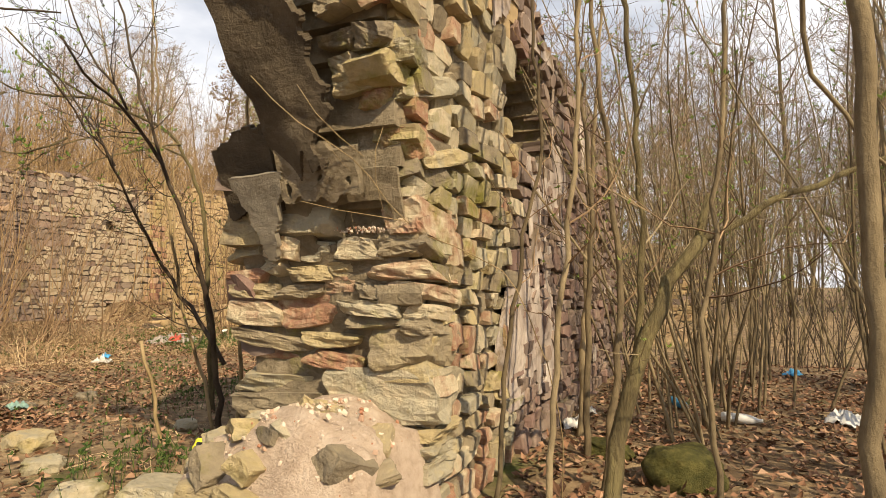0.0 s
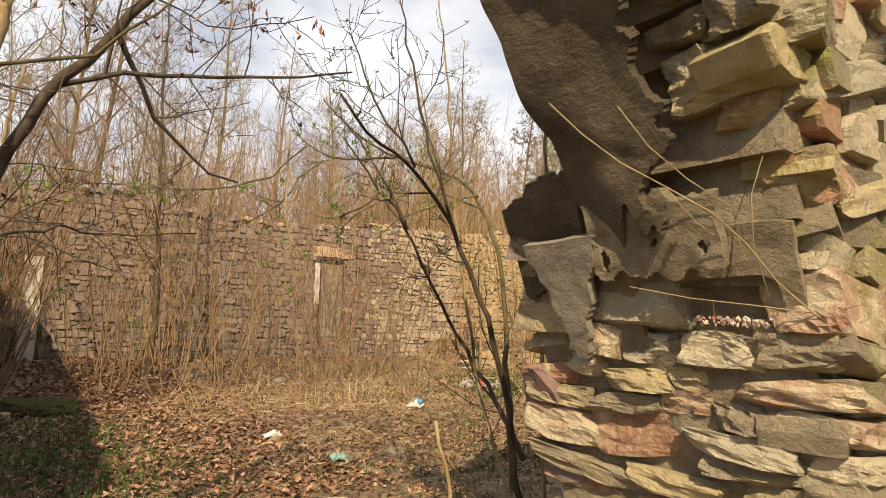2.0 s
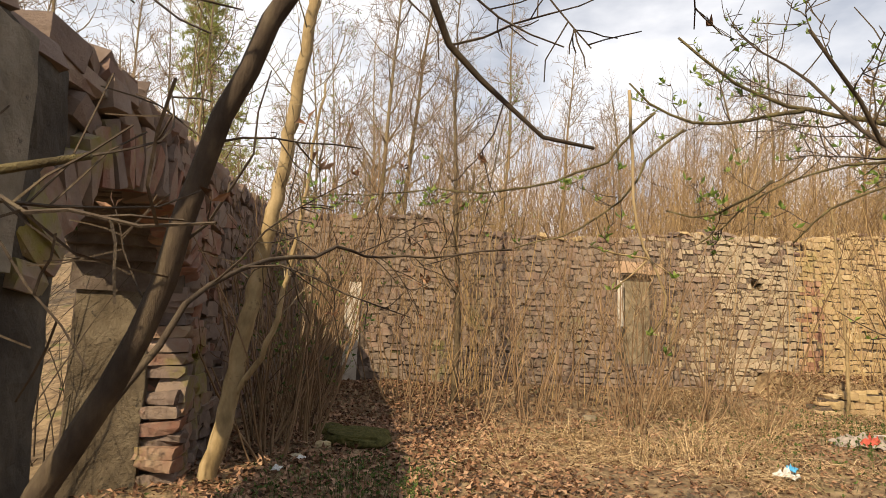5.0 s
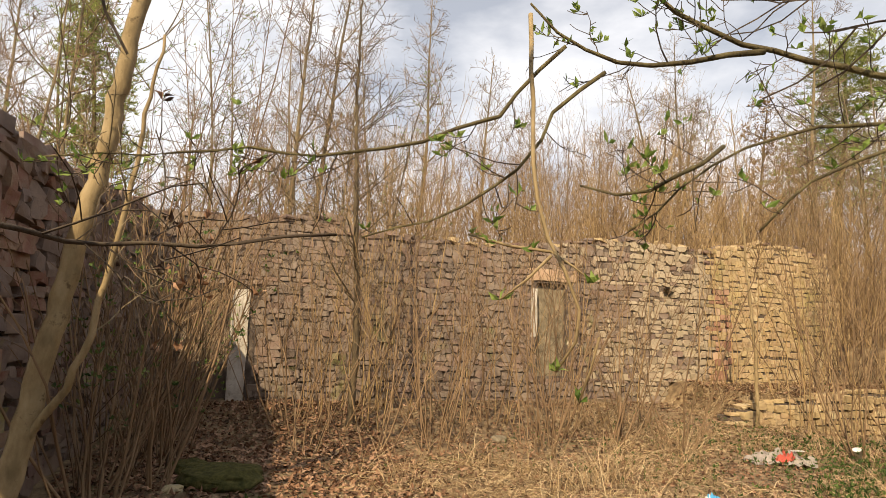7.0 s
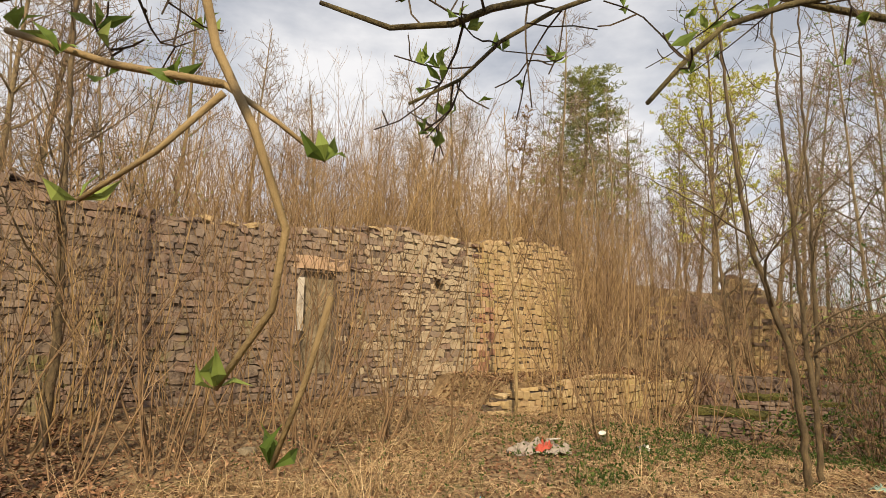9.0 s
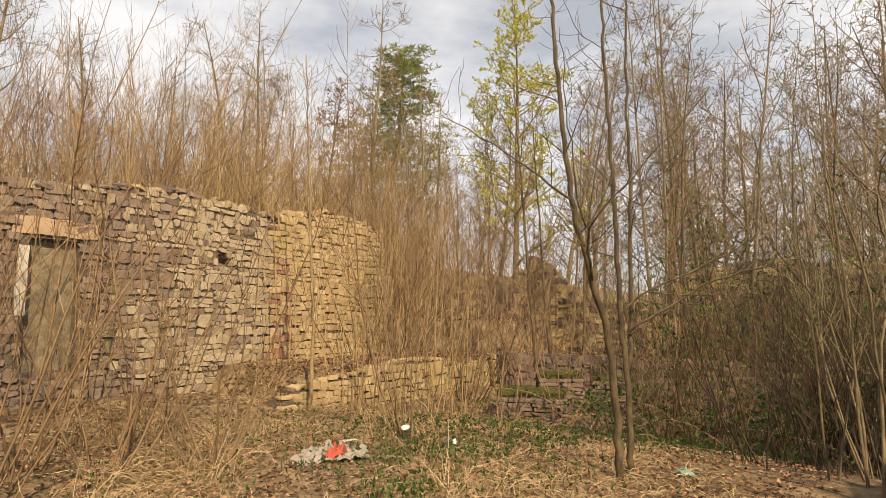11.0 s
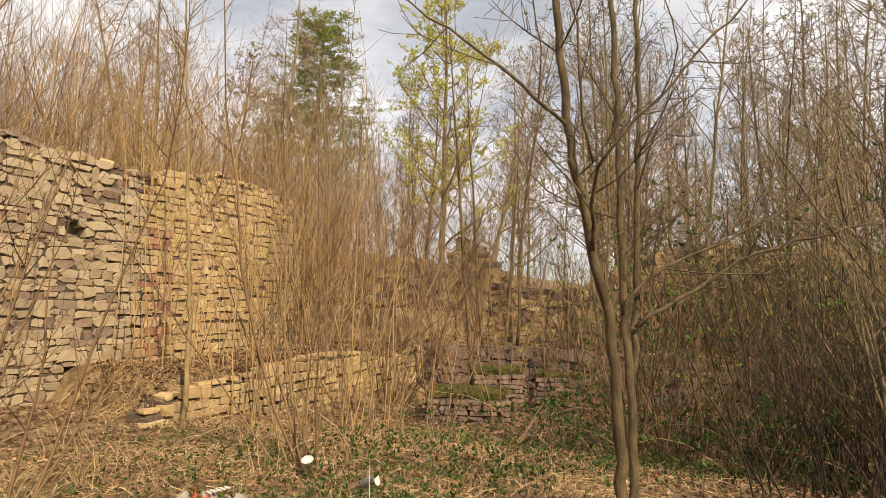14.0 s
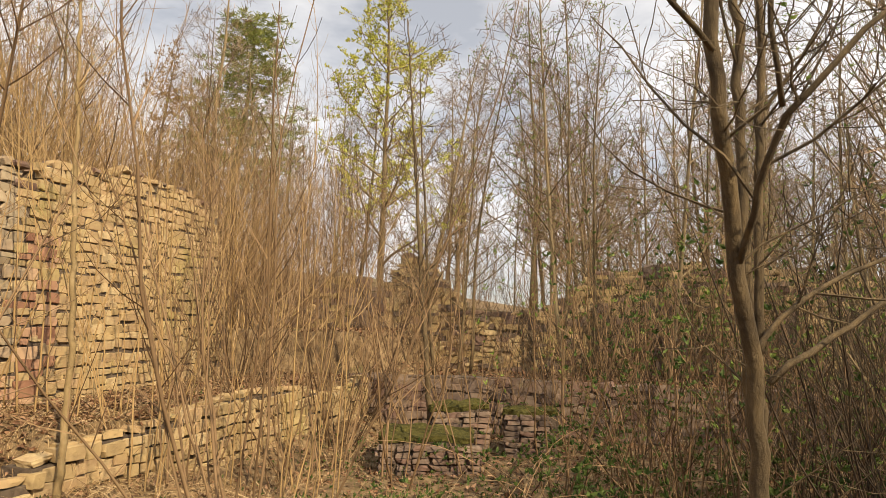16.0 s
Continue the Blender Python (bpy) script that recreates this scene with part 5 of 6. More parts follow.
# -- thickets --
tan = [shrub_proto("willow_shrub", "tall clump of straight tan willow shoots", 200 + k, 16, 6.6, 0.6, 0.012, shoot_tan, 5.0, 0.8, lean=0.22, group="shoots behind the wall", level=0) for k in range(4)]
brown = [shrub_proto("hazel_shrub", "tall clump of brown bare shoots", 220 + k, 13, 4.9, 0.35, 0.010, shoot_brown, 6.0, 0.9, lean=0.75, group="brown shoots", level=0) for k in range(3)]
thin = [shrub_proto("sapling_clump", "loose clump of thin tan shoots before the wall", 240 + k, 5, 5.0, 0.3, 0.010, shoot_tan, 4.5, 0.5, lean=0.22, group="shoots before the wall") for k in range(4)]
thin_b = [shrub_proto("sapling_clump", "loose clump of thin brown twiggy shoots", 250 + k, 7, 5.2, 0.25, 0.013, shoot_brown, 6.5, 0.7, lean=0.6, group="brown shoots before the wall", leaves=0.0) for k in range(3)]
green = [shrub_proto("leafing_shrub", "shrub with small fresh green leaves just opening", 260 + k, 9, 2.6, 0.35, 0.008, shoot_brown, 4.5, 0.6, lean=0.4, leaves=0.5, leaf_mat=leaf_dark if k else leaf_bud, leaf_size=0.06, group="leafing shrubs") for k in range(3)]
stems = [shrub_proto("sapling_clump", "clump of bare upright stems in the outer thicket", 270 + k, 6, 4.8, 0.45, 0.014, bark, 4.0, 0.7, lean=0.28, level=1, leaves=0.16, leaf_size=0.035, group="outer thicket") for k in range(4)]
dim = [shrub_proto("tangled_shrub", "dense tangle of grey-brown twigs", 280 + k, 16, 3.2, 0.6, 0.009, bark_dark, 4.0, 0.8, lean=0.6, up=0.02, wig=0.1, leaves=0.06, leaf_mat=leaf_dark, leaf_size=0.045, group="tangled shrubs") for k in range(3)]

behind = spots_in(150, -23, -15.2, 2.5, 22, lambda x, y: pr.random() < smooth(1.0, 8.0, y) + 0.15) + spots_in(60, -34, -23, -4, 40) + spots_in(44, -30, 6, 23, 42) + spots_in(10, -18, -15.3, -3, 3)
scatter(tan, behind[:90] + spots_in(22, -30, -17, 3, 30) + spots_in(40, -48, -26, -8, 50), (0.65, 1.4))
scatter([copy_thing(b_, Matrix.Identity(4)) for b_ in brown], behind[90:150] + spots_in(22, -30, -17, 3, 30) + spots_in(40, -48, -26, -8, 50), (0.85, 1.6))
scatter(brown, behind[150:] + spots_in(9, -14.5, -11.2, 14.6, 20.2) + spots_in(4, -13.6, -12.5, 13.2, 15.5), (0.75, 1.15))
scatter(thin, spots_in(19, -13.7, -11.0, 2.2, 12.5, lambda x, y: off_walk(x, y, 2)) + spots_in(2, -10.5, -9.0, 8.8, 12.0), (0.75, 1.2))
scatter(thin_b, spots_in(13, -13.6, -9.8, 1.5, 7.0) + spots_in(12, -12.6, -8.2, -0.1, 0.8) + [(-10.2, 6.2), (-10.6, 5.2), (-9.9, 7.1), (-11.0, 6.8), (-10.9, 4.2), (-11.6, 7.6), (-8.95, 9.4), (-9.1, 9.25), (-11.3, 11.4), (-11.0, 12.6)] + spots_in(10, -11.4, -7, 13.0, 16.8), (0.75, 1.1))
scatter(green, spots_in(5, -10.8, -8.4, 0.0, 0.5) + spots_in(16, -8.3, -3.2, 12.2, 16.6) + spots_in(5, -4.9, -2.6, 10.5, 14.0) + spots_in(10, -8.5, -4.0, 17.6, 20.5), (0.8, 1.4))
scatter(stems, spots_in(34, -0.6, 4.0, 4.5, 14.0, lambda x, y: x > -0.4 or y > 9) + spots_in(10, 0.7, 2.5, 3.4, 8.0) + spots_in(9, -4.4, -2.4, 9.0, 16.5), (0.8, 1.25), 6)
scatter(dim, spots_in(16, -5.2, -2.4, 10.4, 17.0) + spots_in(14, -4.1, -1.4, 9.4, 12.6) + spots_in(4, -0.8, 2.5, 8.0, 13.0) + spots_in(20, -9.0, -2.4, 17.5, 20.8) + spots_in(12, -9.0, -4.0, -6.0, -2.0), (0.7, 1.1), 8)

# -- woods around --
grey_trees = [tree_proto("bare_tree", "tall bare grey tree of the wood behind", 300 + k, 13 + 2 * k, 0.15, bark, shoot_grey, 22, 3.8, 1, 4.2, group="bare wood", tmin=0.008, twig_len=1.5) for k in range(4)]
slim_trees = [tree_proto("bare_tree", "slim bare tree with fine upright twigs", 320 + k, 8.5 + k, 0.048, bark, shoot_brown, 18, 2.8, 1, 4.5, leaf_bud, 0.12 * k, 0.06, group="slim bare trees", tmin=0.004, twig_len=0.9) for k in range(3)]
yellow_tree = tree_proto("flowering_tree", "yellow-green spring tree above the bare scrub", 340, 16, 0.16, bark, shoot_tan, 30, 4.6, 1, 4.4, leaf_yellow, 0.9, 0.16, tmin=0.006, twig_len=1.2)
yellow_tree.matrix_basis = pose(-16.6, 28.0, ground_z(-16.6, 28.0))
wood = spots_in(60, -62, -27, -30, 60) + spots_in(46, -30, 14, 30, 64) + spots_in(16, -4, 16, 30, 60) + spots_in(10, -26, -16, -30, -6)
scatter(grey_trees, wood, (0.75, 1.2), 2)
scatter(slim_trees, spots_in(12, -22, -15.5, -4, 5) + spots_in(30, -12, 2, 17.6, 27, lambda x, y: abs(y - 21.3) > 0.9) + spots_in(9, -0.5, 6, 14, 26) + spots_in(4, -4.6, -1.5, 13.5, 16.5) + spots_in(14, -26, -15, 18, 30), (0.75, 1.2), 2)
pine = pine_proto(360, 17, "pines")
pine.matrix_basis = pose(-23.5, -3.6, ground_z(-23.5, -3.6) - 1.0) @ Matrix.Diagonal((0.62, 0.62, 0.78, 1))
copy_thing(pine, Matrix.Identity(4)).matrix_basis = pose(-31.0, 36.1, ground_z(-31.0, 36.1), 0, 0, 60) @ Matrix.Diagonal((1.55, 1.55, 1.0, 1))
larch = tree_proto("larch_tree", "rusty brown bare conifer beside the green pine", 345, 14.5, 0.16, bark_mid, shoot_brown, 34, 3.0, 1, 4.5, leaf_rust, 0.5, 0.16, tmin=0.006, twig_len=1.0)
larch.matrix_basis = pose(-33.5, 33.4, ground_z(-33.5, 33.4))

# ---- straw, leaves and low plants ----
sr = np.random.default_rng(55)
grass = Soup()


def ribbon(soup, pts, w, side):
    p = np.asarray(pts, float)
    k = len(p)
    ww = np.linspace(w, w * 0.25, k)[:, None]
    s = np.asarray(side, float)[None, :]
    v = np.empty((2 * k, 3))
    v[0::2], v[1::2] = p - s * ww, p + s * ww
    soup.add(v, [(2 * i, 2 * i + 1, 2 * i + 3, 2 * i + 2) for i in range(k - 1)])


def tuft(x, y, n, height, flop):
    a0 = sr.uniform(0, 6.283)
    for _ in range(n):
        a = sr.uniform(0, 6.283) if sr.random() < 0.5 else a0 + sr.normal(0, 0.6)
        bx, by = x + sr.normal(0, 0.09), y + sr.normal(0, 0.09)
        h = height * sr.uniform(0.4, 1.1)
        d = np.array([math.cos(a) * flop, math.sin(a) * flop, 1.0]) + sr.normal(0, 0.25, 3)
        d /= np.linalg.norm(d)
        pts = [np.array([bx, by, ground_z(bx, by) - 0.01])]
        for _ in range(4):
            pts.append(pts[-1] + d * h / 4)
            d = d + np.array([math.cos(a) * 0.25, math.sin(a) * 0.25, -0.32 * flop]) + sr.normal(0, 0.12, 3)
            d /= np.linalg.norm(d)
        for q in pts[1:]:
            q[2] = max(q[2], ground_z(q[0], q[1]) + 0.012)
        ribbon(grass, pts, sr.uniform(0.0018, 0.004), np.array([-math.sin(a), math.cos(a), sr.normal(0, 0.4)]))


for _ in range(3300):
    x, y = sr.uniform(-13.2, -5.2), sr.uniform(2.4, 12.2)
    if noise.noise(Vector((x * 0.5, y * 0.5, 8))) < 0.05 - 0.3 * smooth(4.5, 7.5, y) + 0.25 * smooth(-9.0, -11.5, x) or not off_walk(x, y, 0.9):
        continue
    tall = sr.random() < 0.08 * smooth(-6.5, -9.0, x) * (0.2 if y > 8.8 else 1.0)
    tuft(x, y, 16 if tall else 15, 0.85 if tall else 0.5, 0.6 if tall else 1.9)
for _ in range(260):
    x, y = sr.uniform(-13.6, -10.4), sr.uniform(9.8, 16.5)
    tuft(x, y, 12, 0.5, 1.1)
for _ in range(300):
    x, y = sr.uniform(-6.5, -2.3), sr.uniform(2.3, 8.0)
    if off_walk(x, y, 0.45):
        tuft(x, y, 11, 0.32, 2.0)
tagged(piece("dry_grass", grass.mesh("dry_grass", straw)), "flattened dry straw-coloured grass over the hall floor", "grass", kind="stuff")

leaves = Soup()


def litter(n, x0, x1, y0, y1, size, keep=lambda x, y: True):
    for _ in range(n):
        x, y = sr.uniform(x0, x1), sr.uniform(y0, y1)
        if not keep(x, y):
            continue
        d = np.array([sr.normal(), sr.normal(), sr.normal(0, 0.25)])
        leaves.blade((x, y, ground_z(x, y) + 0.008 + sr.random() * 0.02), d, size * sr.uniform(0.5, 1.3), size * sr.uniform(0.35, 0.75), sr.uniform(-0.6, 0.6), (sr.normal(0, 0.3), sr.normal(0, 0.3), 1))


litter(9000, -1.05, 3.5, 1.2, 8.5, 0.075)
litter(2200, -1.0, 7.0, 8.0, 14.0, 0.1)
litter(13000, -13.8, -4.5, -0.3, 3.2, 0.085)
litter(19000, -13.5, -4.5, 3.0, 12.0, 0.062)
litter(5000, -6.0, -2.3, -0.3, 9.0, 0.06, lambda x, y: y > 0 or x < -3)
litter(2500, -4.6, -1.2, -0.45, 1.3, 0.06)
litter(3500, -8.5, -3.0, -2.6, -0.3, 0.08)
litter(4500, -13.8, -11.9, 9.9, 16.8, 0.085)
litter(4500, -11.8, -3, 11.0, 16.9, 0.085)
litter(3000, -14, -4, 17.3, 20.8, 0.11)
tagged(piece("leaf_litter", leaves.mesh("leaf_litter", leaf_dead)), "brown curled dead leaves covering the ground", "leaves", kind="stuff")

herbs = Soup()


def herb_patch(cx, cy, rad, n, size):
    for _ in range(n):
        x, y = cx + sr.normal(0, rad), cy + sr.normal(0, rad)
        if x > -2.2 and y > 1.9:
            continue
        z = ground_z(x, y)
        h = sr.uniform(0.03, 0.16)
        leaf_cluster(herbs, sr, (x, y, z + h), size, 3)
        herbs.tube([(x, y, z), (x + sr.normal(0, 0.02), y + sr.normal(0, 0.02), z + h)], 0.0025, 0.0015, 3, False)


for cx, cy, rad, n, size in ((-6.2, 0.9, 0.5, 420, 0.04), (-5.2, 1.3, 0.45, 260, 0.035), (-7.4, 1.2, 0.4, 220, 0.04), (-8.6, 8.0, 0.45, 110, 0.05), (-8.0, 8.6, 0.4, 120, 0.06), (-9.6, 8.9, 0.5, 110, 0.05), (-7.5, 7.1, 0.2, 70, 0.06), (-9.0, 10.2, 0.7, 160, 0.06), (-7.4, 9.8, 0.5, 120, 0.06), (-8.4, 12.2, 0.8, 200, 0.06), (-6.0, 4.9, 0.35, 60, 0.045), (-4.4, 4.4, 0.3, 130, 0.04), (-4.3, 3.4, 0.4, 70, 0.035), (-0.6, 4.4, 0.5, 50, 0.035), (2.2, 9.5, 1.5, 300, 0.06), (-10.3, 14.0, 0.8, 160, 0.05), (-5.2, 12.6, 1.0, 420, 0.06), (-6.6, 13.6, 0.9, 380, 0.06), (-4.6, 15.0, 0.9, 300, 0.06), (-6.4, 10.8, 0.6, 160, 0.05), (-8.0, 6.4, 0.8, 90, 0.04), (-10.6, 8.4, 0.9, 120, 0.045), (-7.9, 9.3, 0.9, 150, 0.05), (-9.4, 5.4, 0.9, 80, 0.04), (-7.2, 8.2, 0.7, 110, 0.045), (-4.3, 0.5, 0.4, 380, 0.035), (-3.5, 0.25, 0.35, 260, 0.035), (-3.0, 2.5, 0.25, 120, 0.045)):
    herb_patch(cx, cy, rad, n, size)
tagged(piece("ground_herbs", herbs.mesh("ground_herbs", leaf_dark)), "low green herbs and ground ivy in patches", "plants", kind="stuff")

bramble = Soup()
bramble_leaves = Soup()
for _ in range(190):
    x, y = sr.uniform(-8.4, -2.2), sr.uniform(11.0, 16.5)
    a = sr.uniform(0, 6.283)
    q = sprout(sr, (x, y, ground_z(x, y)), (math.cos(a) * 0.7, math.sin(a) * 0.7, 1.0), sr.uniform(1.0, 2.2), 10, -0.16, 0.1)
    bramble.tube(q, 0.006, 0.002, 4, False)
    for p in q[3:]:
        if sr.random() < 0.8:
            leaf_cluster(bramble_leaves, sr, p, 0.085, 4)
bramble_bush = tagged(thing("bramble", "arching bramble canes with dark green leaves", "bush"), kind="stuff")
canes = piece("cane_tangle", bramble.mesh("cane_tangle", shoot_brown), bramble_bush)
piece("foliage", bramble_leaves.mesh("foliage", leaf_dark), canes)

# ---- blocks, boulders and litter ----


def rock(name, label, x, y, sx, sy, sz, mat, seed, category="rock", lift=0.0, parts=()):
    bm = bmesh.new()
    bmesh.ops.create_icosphere(bm, subdivisions=4, radius=1.0)
    for v in bm.verts:
        c = v.co.copy()
        m = max(abs(c.x), abs(c.y), abs(c.z))
        c = c.lerp(c / m * 0.85, 0.45)
        c += noise.noise_vector(c * 1.4 + Vector((seed, seed, 0))) * 0.22 + noise.noise_vector(c * 5 + Vector((seed, 0, 0))) * 0.05
        v.co = (c.x * sx, c.y * sy, c.z * sz)
    me = bpy.data.meshes.new(name)
    bm.to_mesh(me)
    bm.free()
    me.materials.append(mat)
    me.shade_smooth()
    ob = piece(name, me, None, pose(x, y, ground_z(x, y) + sz * 0.35 + lift, 0, 0, seed * 37))
    return tagged(ob, label, category)


rock("mossy_boulder", "rounded boulder thickly covered in green moss", -0.14, 3.62, 0.22, 0.18, 0.17, moss, 1.3)
rock("mossy_boulder", "low moss-covered stone near the front wall", -9.3, 1.15, 0.42, 0.36, 0.1, moss, 2.1)
rock("mossy_boulder", "low moss-covered stone near the front wall", -9.75, 0.8, 0.22, 0.2, 0.09, moss, 3.4)
rock("mossy_boulder", "small mossy stone by the outer wall", -0.62, 4.0, 0.17, 0.1, 0.08, moss, 4.4)
for n, (x, y, s) in enumerate([(-4.05, 2.45, 0.16), (-3.5, 2.2, 0.12), (-2.95, 2.05, 0.13), (-9.0, 0.75, 0.1), (-8.4, 0.5, 0.08), (-5.4, 3.2, 0.09), (-5.3, 3.7, 0.1), (-6.5, 3.0, 0.08), (-10.9, 4.8, 0.13), (-3.6, 3.3, 0.1)]):
    rock("field_stone", "rough weathered stone lying in leaf litter", x, y, s, s * 0.8, s * 0.5, stone, 5.0 + n)

for x0, y0, sx, sy, z0, z1, ang in ((-9.6, 14.4, 1.3, 0.9, -0.4, 0.4, 17), (-9.5, 15.6, 0.9, 0.6, -0.3, 0.66, 25), (-8.3, 15.7, 0.8, 0.5, -0.3, 0.62, 12)):
    block = thing("masonry_block", "mossy block of fallen brick masonry with grass on top", "masonry", "fallen blocks", pose(x0, y0, 0, 0, 0, ang))
    slab(-sx / 2, sx / 2, -sy / 2, sy / 2, z0, z1, mortar_dark, "core", block, 0.05, 0.09)
    top = slab(-sx / 2 - 0.02, sx / 2 + 0.02, -sy / 2 - 0.02, sy / 2 + 0.02, z1 - 0.03, z1 + 0.05, moss, "moss_cover", block, 0.06, 0.07)
    bs = Soup()
    for zz in np.arange(z0 + 0.1, z1 - 0.05, 0.085):
        for s in np.arange(-sx / 2 + 0.1, sx / 2, 0.24):
            soup_stone(bs, sr, Matrix.Translation((s + sr.normal(0, 0.02), -sy / 2 - 0.01, zz)) @ pose(0, 0, 0, sr.normal(0, 3), sr.normal(0, 3), sr.normal(0, 3)) @ Matrix.Diagonal((0.22, 0.12, 0.07, 1)))
    tagged(piece("brickwork", bs.mesh("brickwork", stone_dark), block), kind="stuff")


def plain(name, colour, rough=0.5, grain=0.06):
    c = Vector(colour)
    return material(name, [(0.3, tuple(c * (1 - grain * 3))), (0.5, tuple(c)), (0.7, tuple(c * (1 + grain)))], 16, 4, rough, 0.2, 60)


white_plastic = plain("white_plastic", (0.58, 0.58, 0.56), 0.35)
grey_cloth = plain("grey_cloth", (0.30, 0.26, 0.23), 0.95)
red_cloth = plain("red_cloth", (0.42, 0.085, 0.06), 0.9)
blue_plastic = plain("blue_plastic", (0.06, 0.30, 0.55), 0.4)
green_plastic = plain("green_plastic", (0.22, 0.34, 0.29), 0.3)
yellow_plastic = plain("yellow_plastic", (0.65, 0.60, 0.05), 0.5)
black_plastic = plain("black_plastic", (0.03, 0.03, 0.03), 0.5)


def crumple(name, sx, sy, height, mat, parent, at, seed, n=22):
    """A crumpled sheet with folds and thickness."""
    bm = bmesh.new()
    bmesh.ops.create_grid(bm, x_segments=n, y_segments=n, size=1.0)
    for v in bm.verts:
        x, y = v.co.x, v.co.y
        rim = 1 + 0.25 * noise.noise(Vector((math.atan2(y, x) * 1.3, seed, 0)))
        p = Vector((x * 2.2, y * 2.2, seed))
        fold = abs(noise.noise(p)) * 1.3 + abs(noise.noise(p * 2.7)) * 0.5
        edge = max(0.0, 1 - (x * x + y * y) * 0.55)
        v.co = (x * sx * rim, y * sy * rim, 0.012 + height * fold * edge)
    bmesh.ops.solidify(bm, geom=bm.faces[:], thickness=0.006)
    me = bpy.data.meshes.new(name)
    bm.to_mesh(me)
    bm.free()
    me.materials.append(mat)
    me.shade_smooth()
    return piece(name, me, parent, at)


gz = ground_z
rag = thing("discarded_rag", "crumpled grey and red cloth lying on straw", "cloth", at=pose(-8.95, 7.8, gz(-8.95, 7.8) - 0.01, 0, 0, 75))
crumple("grey_cloth", 0.42, 0.2, 0.2, grey_cloth, rag, None, 1.7)
crumple("red_cloth", 0.22, 0.12, 0.17, red_cloth, rag, pose(0.1, 0.03, 0.035, 0, 0, 20), 4.2)
bars = Soup()
for k in range(5):
    box(bars, 0.16 + 0.035 * k, 0.182 + 0.035 * k, -0.04, 0.02 + 0.01 * (k % 2), 0.175, 0.18)
piece("print_bars", bars.mesh("print_bars", white_plastic), rag)


def cup(x, y, lean, turn):
    root = thing("plastic_cup", "dirty white plastic cup lying on dry grass", "cup", "cups", pose(x, y, gz(x, y) + 0.05, lean, 0, turn))
    prof = [(0.0, 0.0), (0.034, 0.0), (0.046, 0.13), (0.05, 0.132), (0.05, 0.138), (0.043, 0.136), (0.031, 0.008), (0.0, 0.008)]
    s = Soup()
    k = 18
    vs = [(r * math.cos(6.2832 * j / k), r * math.sin(6.2832 * j / k), z) for r, z in prof[1:-1] for j in range(k)]
    m = len(prof) - 2
    fs = [(i * k + j, i * k + (j + 1) % k, (i + 1) * k + (j + 1) % k, (i + 1) * k + j) for i in range(m - 1) for j in range(k)]
    fs += [tuple(reversed(range(k))), tuple((m - 1) * k + j for j in range(k))]
    s.add(vs, fs)
    wall = piece("cup_wall", s.mesh("cup_wall", white_plastic, True), root)
    ring = Soup()
    ring.tube([(0.05 * math.cos(6.2832 * j / k), 0.05 * math.sin(6.2832 * j / k), 0.135) for j in range(k + 1)], 0.003, 0.003, 5)
    piece("rim", ring.mesh("rim", white_plastic), wall)


cup(-8.29, 9.0, 70, 100)
cup(-8.84, 9.02, 25, 20)
bag = thing("plastic_bag", "crumpled white and blue plastic bag on the ground", "bag", at=pose(-7.53, 5.45, gz(-7.53, 5.45) + 0.01, 0, 0, 30))
crumple("bag_film", 0.11, 0.07, 0.12, white_plastic, bag, None, 2.9)
crumple("blue_print", 0.05, 0.04, 0.06, blue_plastic, bag, pose(0.04, 0.02, 0.08, 20, 0, 0), 3.3, 10)
for x, y, s, mt, lab in ((-5.37, 3.13, 0.1, green_plastic, "crumpled pale green plastic film in leaf litter"), (-6.52, 2.97, 0.09, white_plastic, "crumpled white plastic film in leaf litter"), (-1.0, 4.75, 0.13, white_plastic, "crumpled dirty white film by the outer wall"), (-1.0, 5.3, 0.1, white_plastic, "crumpled dirty white film by the outer wall"), (0.98, 5.79, 0.18, white_plastic, "crumpled white plastic sheet in the thicket"), (-5.7, 9.15, 0.08, green_plastic, "crumpled pale green plastic film in leaf litter"), (-7.9, 0.36, 0.06, white_plastic, "crumpled white scrap among dead leaves"), (-8.3, 0.55, 0.05, white_plastic, "crumpled white scrap among dead leaves"), (0.9, 8.4, 0.12, blue_plastic, "crumpled bluish plastic film in the thicket")):
    tagged(crumple("plastic_film", s, s * 0.7, s * 0.8, mt, None, pose(x, y, gz(x, y) + 0.015, 0, 0, x * 70), x + y, 14), lab, "litter")


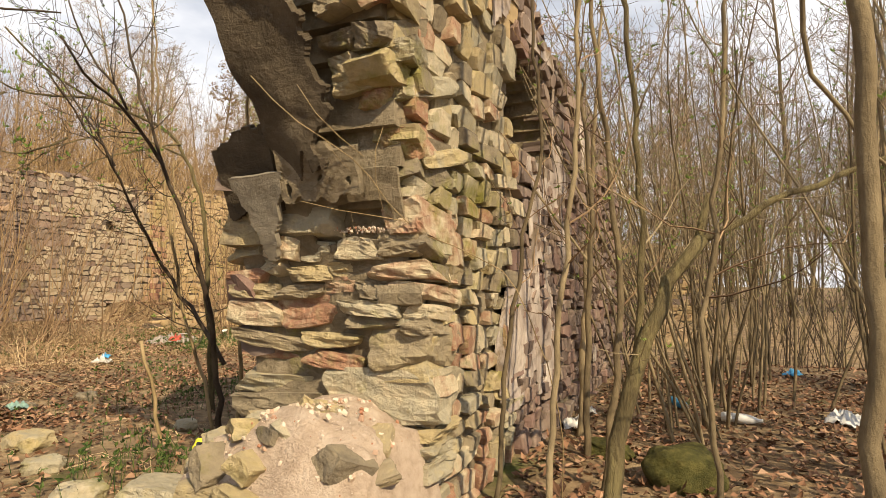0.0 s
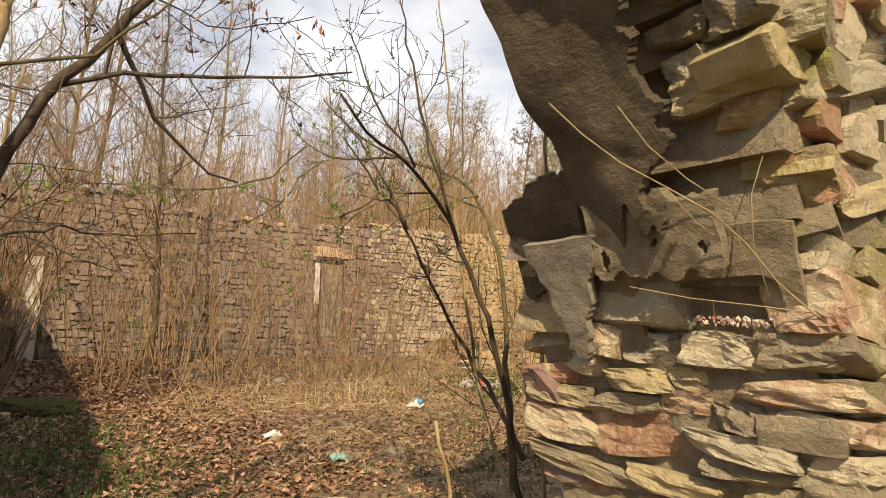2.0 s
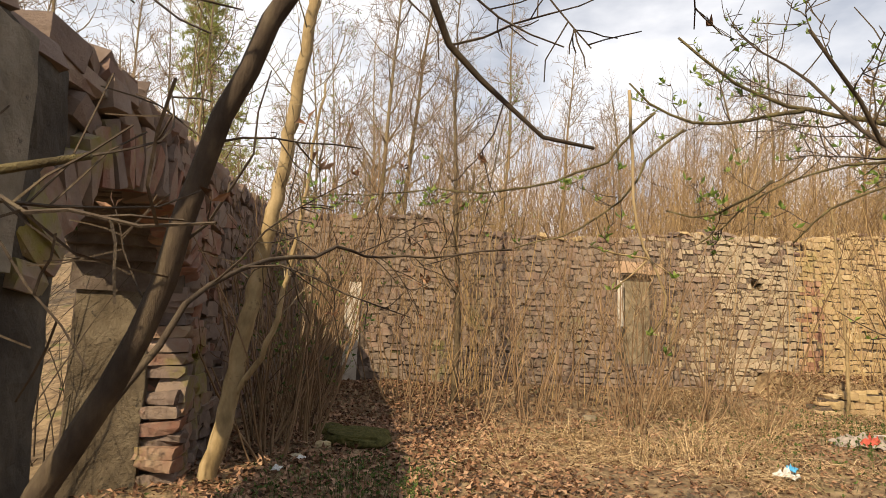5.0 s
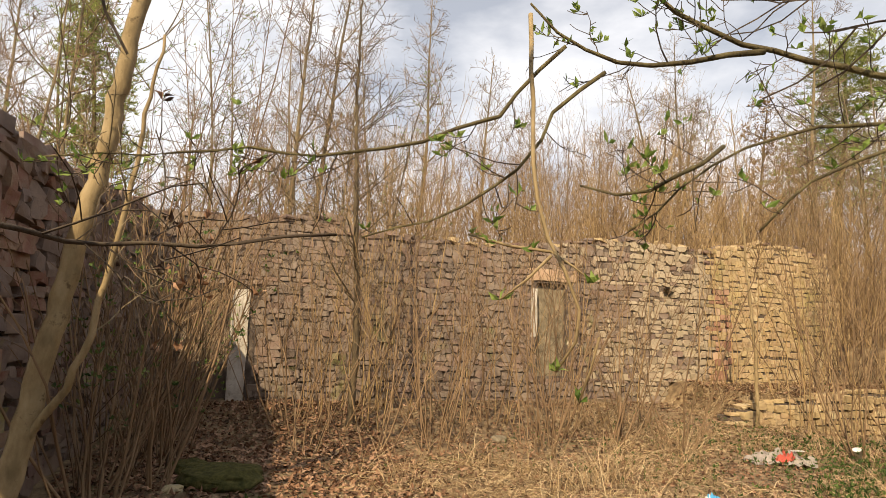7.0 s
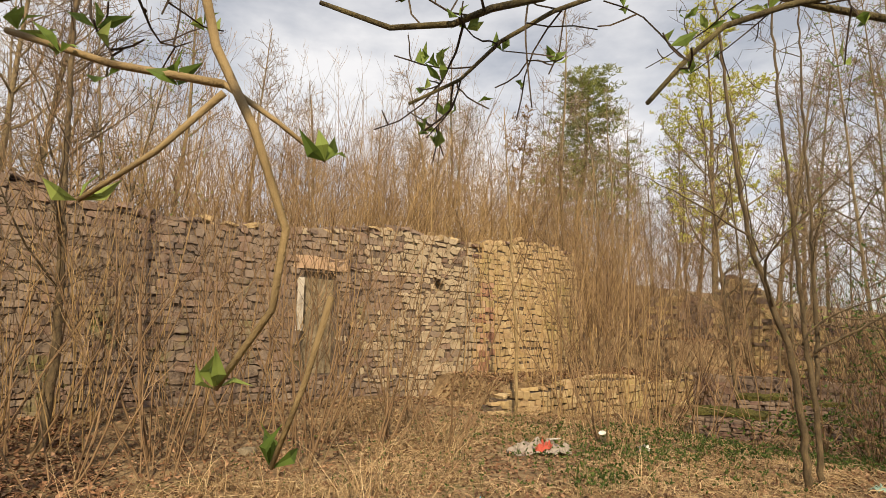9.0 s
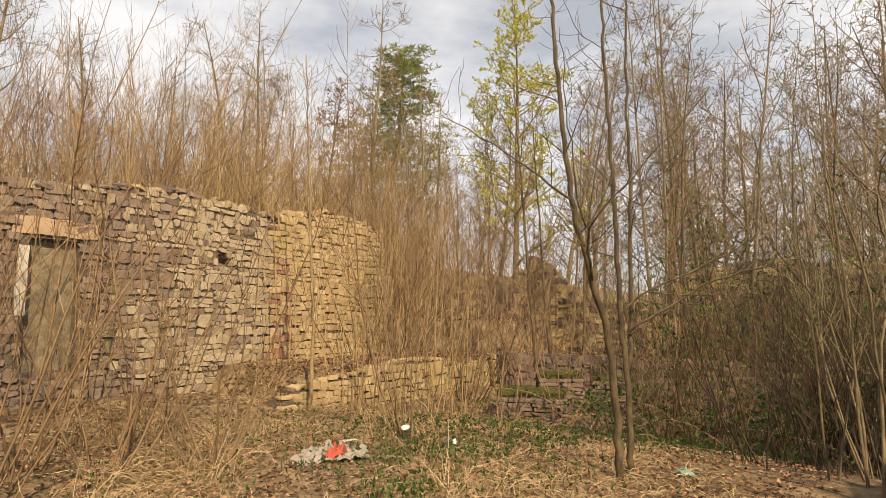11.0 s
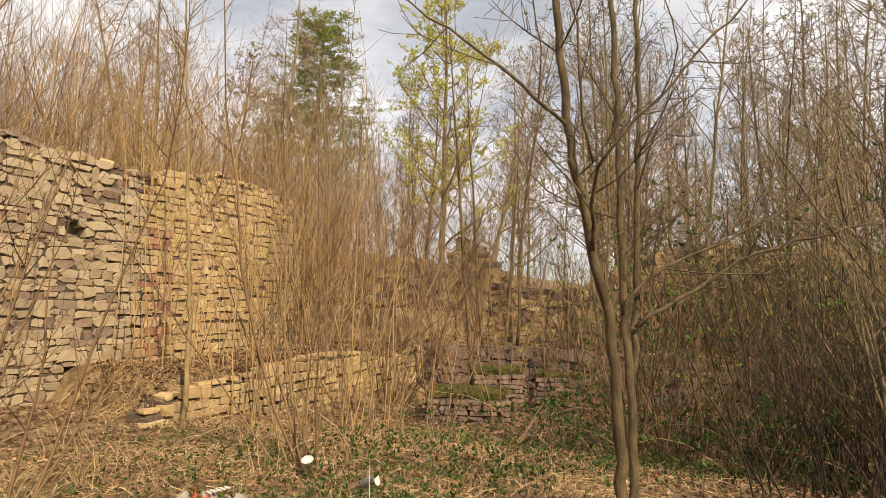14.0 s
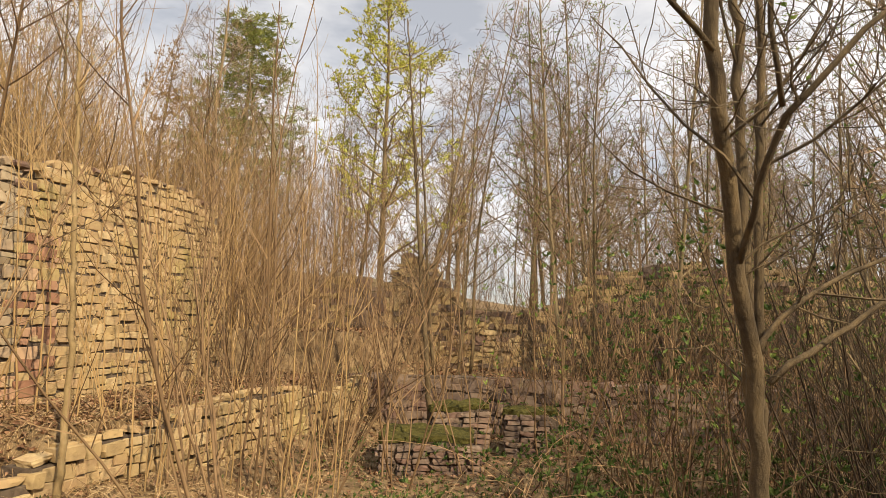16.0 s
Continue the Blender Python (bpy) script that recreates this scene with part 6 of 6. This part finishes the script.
def bottle(x, y, turn, mat, cap_mat, name_label):
    root = thing("plastic_bottle", name_label, "bottle", at=pose(x, y, gz(x, y) + 0.05, 90, 0, turn))
    prof = [(0.01, -0.14), (0.036, -0.135), (0.04, -0.1), (0.037, -0.05), (0.04, 0.0), (0.038, 0.06), (0.03, 0.1), (0.014, 0.135), (0.013, 0.15)]
    k = 14
    s = Soup()
    s.add([(r * math.cos(6.2832 * j / k), r * math.sin(6.2832 * j / k), z) for r, z in prof for j in range(k)], [(i * k + j, i * k + (j + 1) % k, (i + 1) * k + (j + 1) % k, (i + 1) * k + j) for i in range(len(prof) - 1) for j in range(k)] + [tuple(reversed(range(k)))])
    wall = piece("bottle_wall", s.mesh("bottle_wall", mat, True), root)
    c = Soup()
    c.tube([(0, 0, 0.148), (0, 0, 0.165)], 0.016, 0.016, 12)
    piece("cap", c.mesh("cap", cap_mat), wall)


bottle(0.2, 5.39, 80, white_plastic, white_plastic, "squashed translucent white bottle in dead leaves")
bottle(-0.28, 5.83, 30, blue_plastic, white_plastic, "small blue and white bottle in dead leaves")
wrapper = thing("wrapper", "small yellow and black wrapper on the rubble", "litter", at=pose(-2.06, 1.98, heap_z(-2.06, 1.98) + 0.05, 60, 0, 20))
crumple("yellow_film", 0.035, 0.05, 0.02, yellow_plastic, wrapper, None, 6.1, 8)
crumple("black_print", 0.02, 0.02, 0.015, black_plastic, wrapper, pose(0.005, 0.01, 0.02), 7.1, 8)

# ---- pieces of the walls ----


def lay(name, parent, poses, meshes, r):
    for m in poses:
        piece(name, meshes[r.integers(len(meshes))], parent, m)


lay_rng = np.random.default_rng(77)
FINE_STONE = with_material(FINE, stone)
COARSE_FAR = with_material(FLAT, stone_far_piece)
COARSE_RED = with_material(FLAT, brick_red)
COARSE_DARK = with_material(COARSE, stone_dark_piece)
COARSE_STONE = with_material(WILD, stone)
lay("stone", rubble_heap, heap_stones, FINE_STONE, lay_rng)
lay("stone", wall_outer, jamb_pieces, FINE_STONE, lay_rng)
lay("stone", wall_outer, outer_pieces[:180], COARSE_STONE, lay_rng)
rest = Soup()
for m in outer_pieces[180:]:
    soup_stone(rest, lay_rng, m)
if rest.n:
    tagged(piece("stonework", rest.mesh("stonework", stone_far), wall_outer), kind="stuff")
# Front wall pieces share the stone that has shade in its colour.
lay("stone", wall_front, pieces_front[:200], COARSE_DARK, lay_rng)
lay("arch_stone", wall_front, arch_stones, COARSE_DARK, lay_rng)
for m, red in pieces_far:
    piece("stone", (COARSE_RED if red else COARSE_FAR)[lay_rng.integers(len(COARSE))], wall_far, m)
lay("stone", wall_low, pieces_low[:300], COARSE_FAR, lay_rng)
rest = Soup()
for m in pieces_low[300:]:
    soup_stone(rest, lay_rng, m)
if rest.n:
    tagged(piece("stonework", rest.mesh("stonework", stone_far), wall_low), kind="stuff")
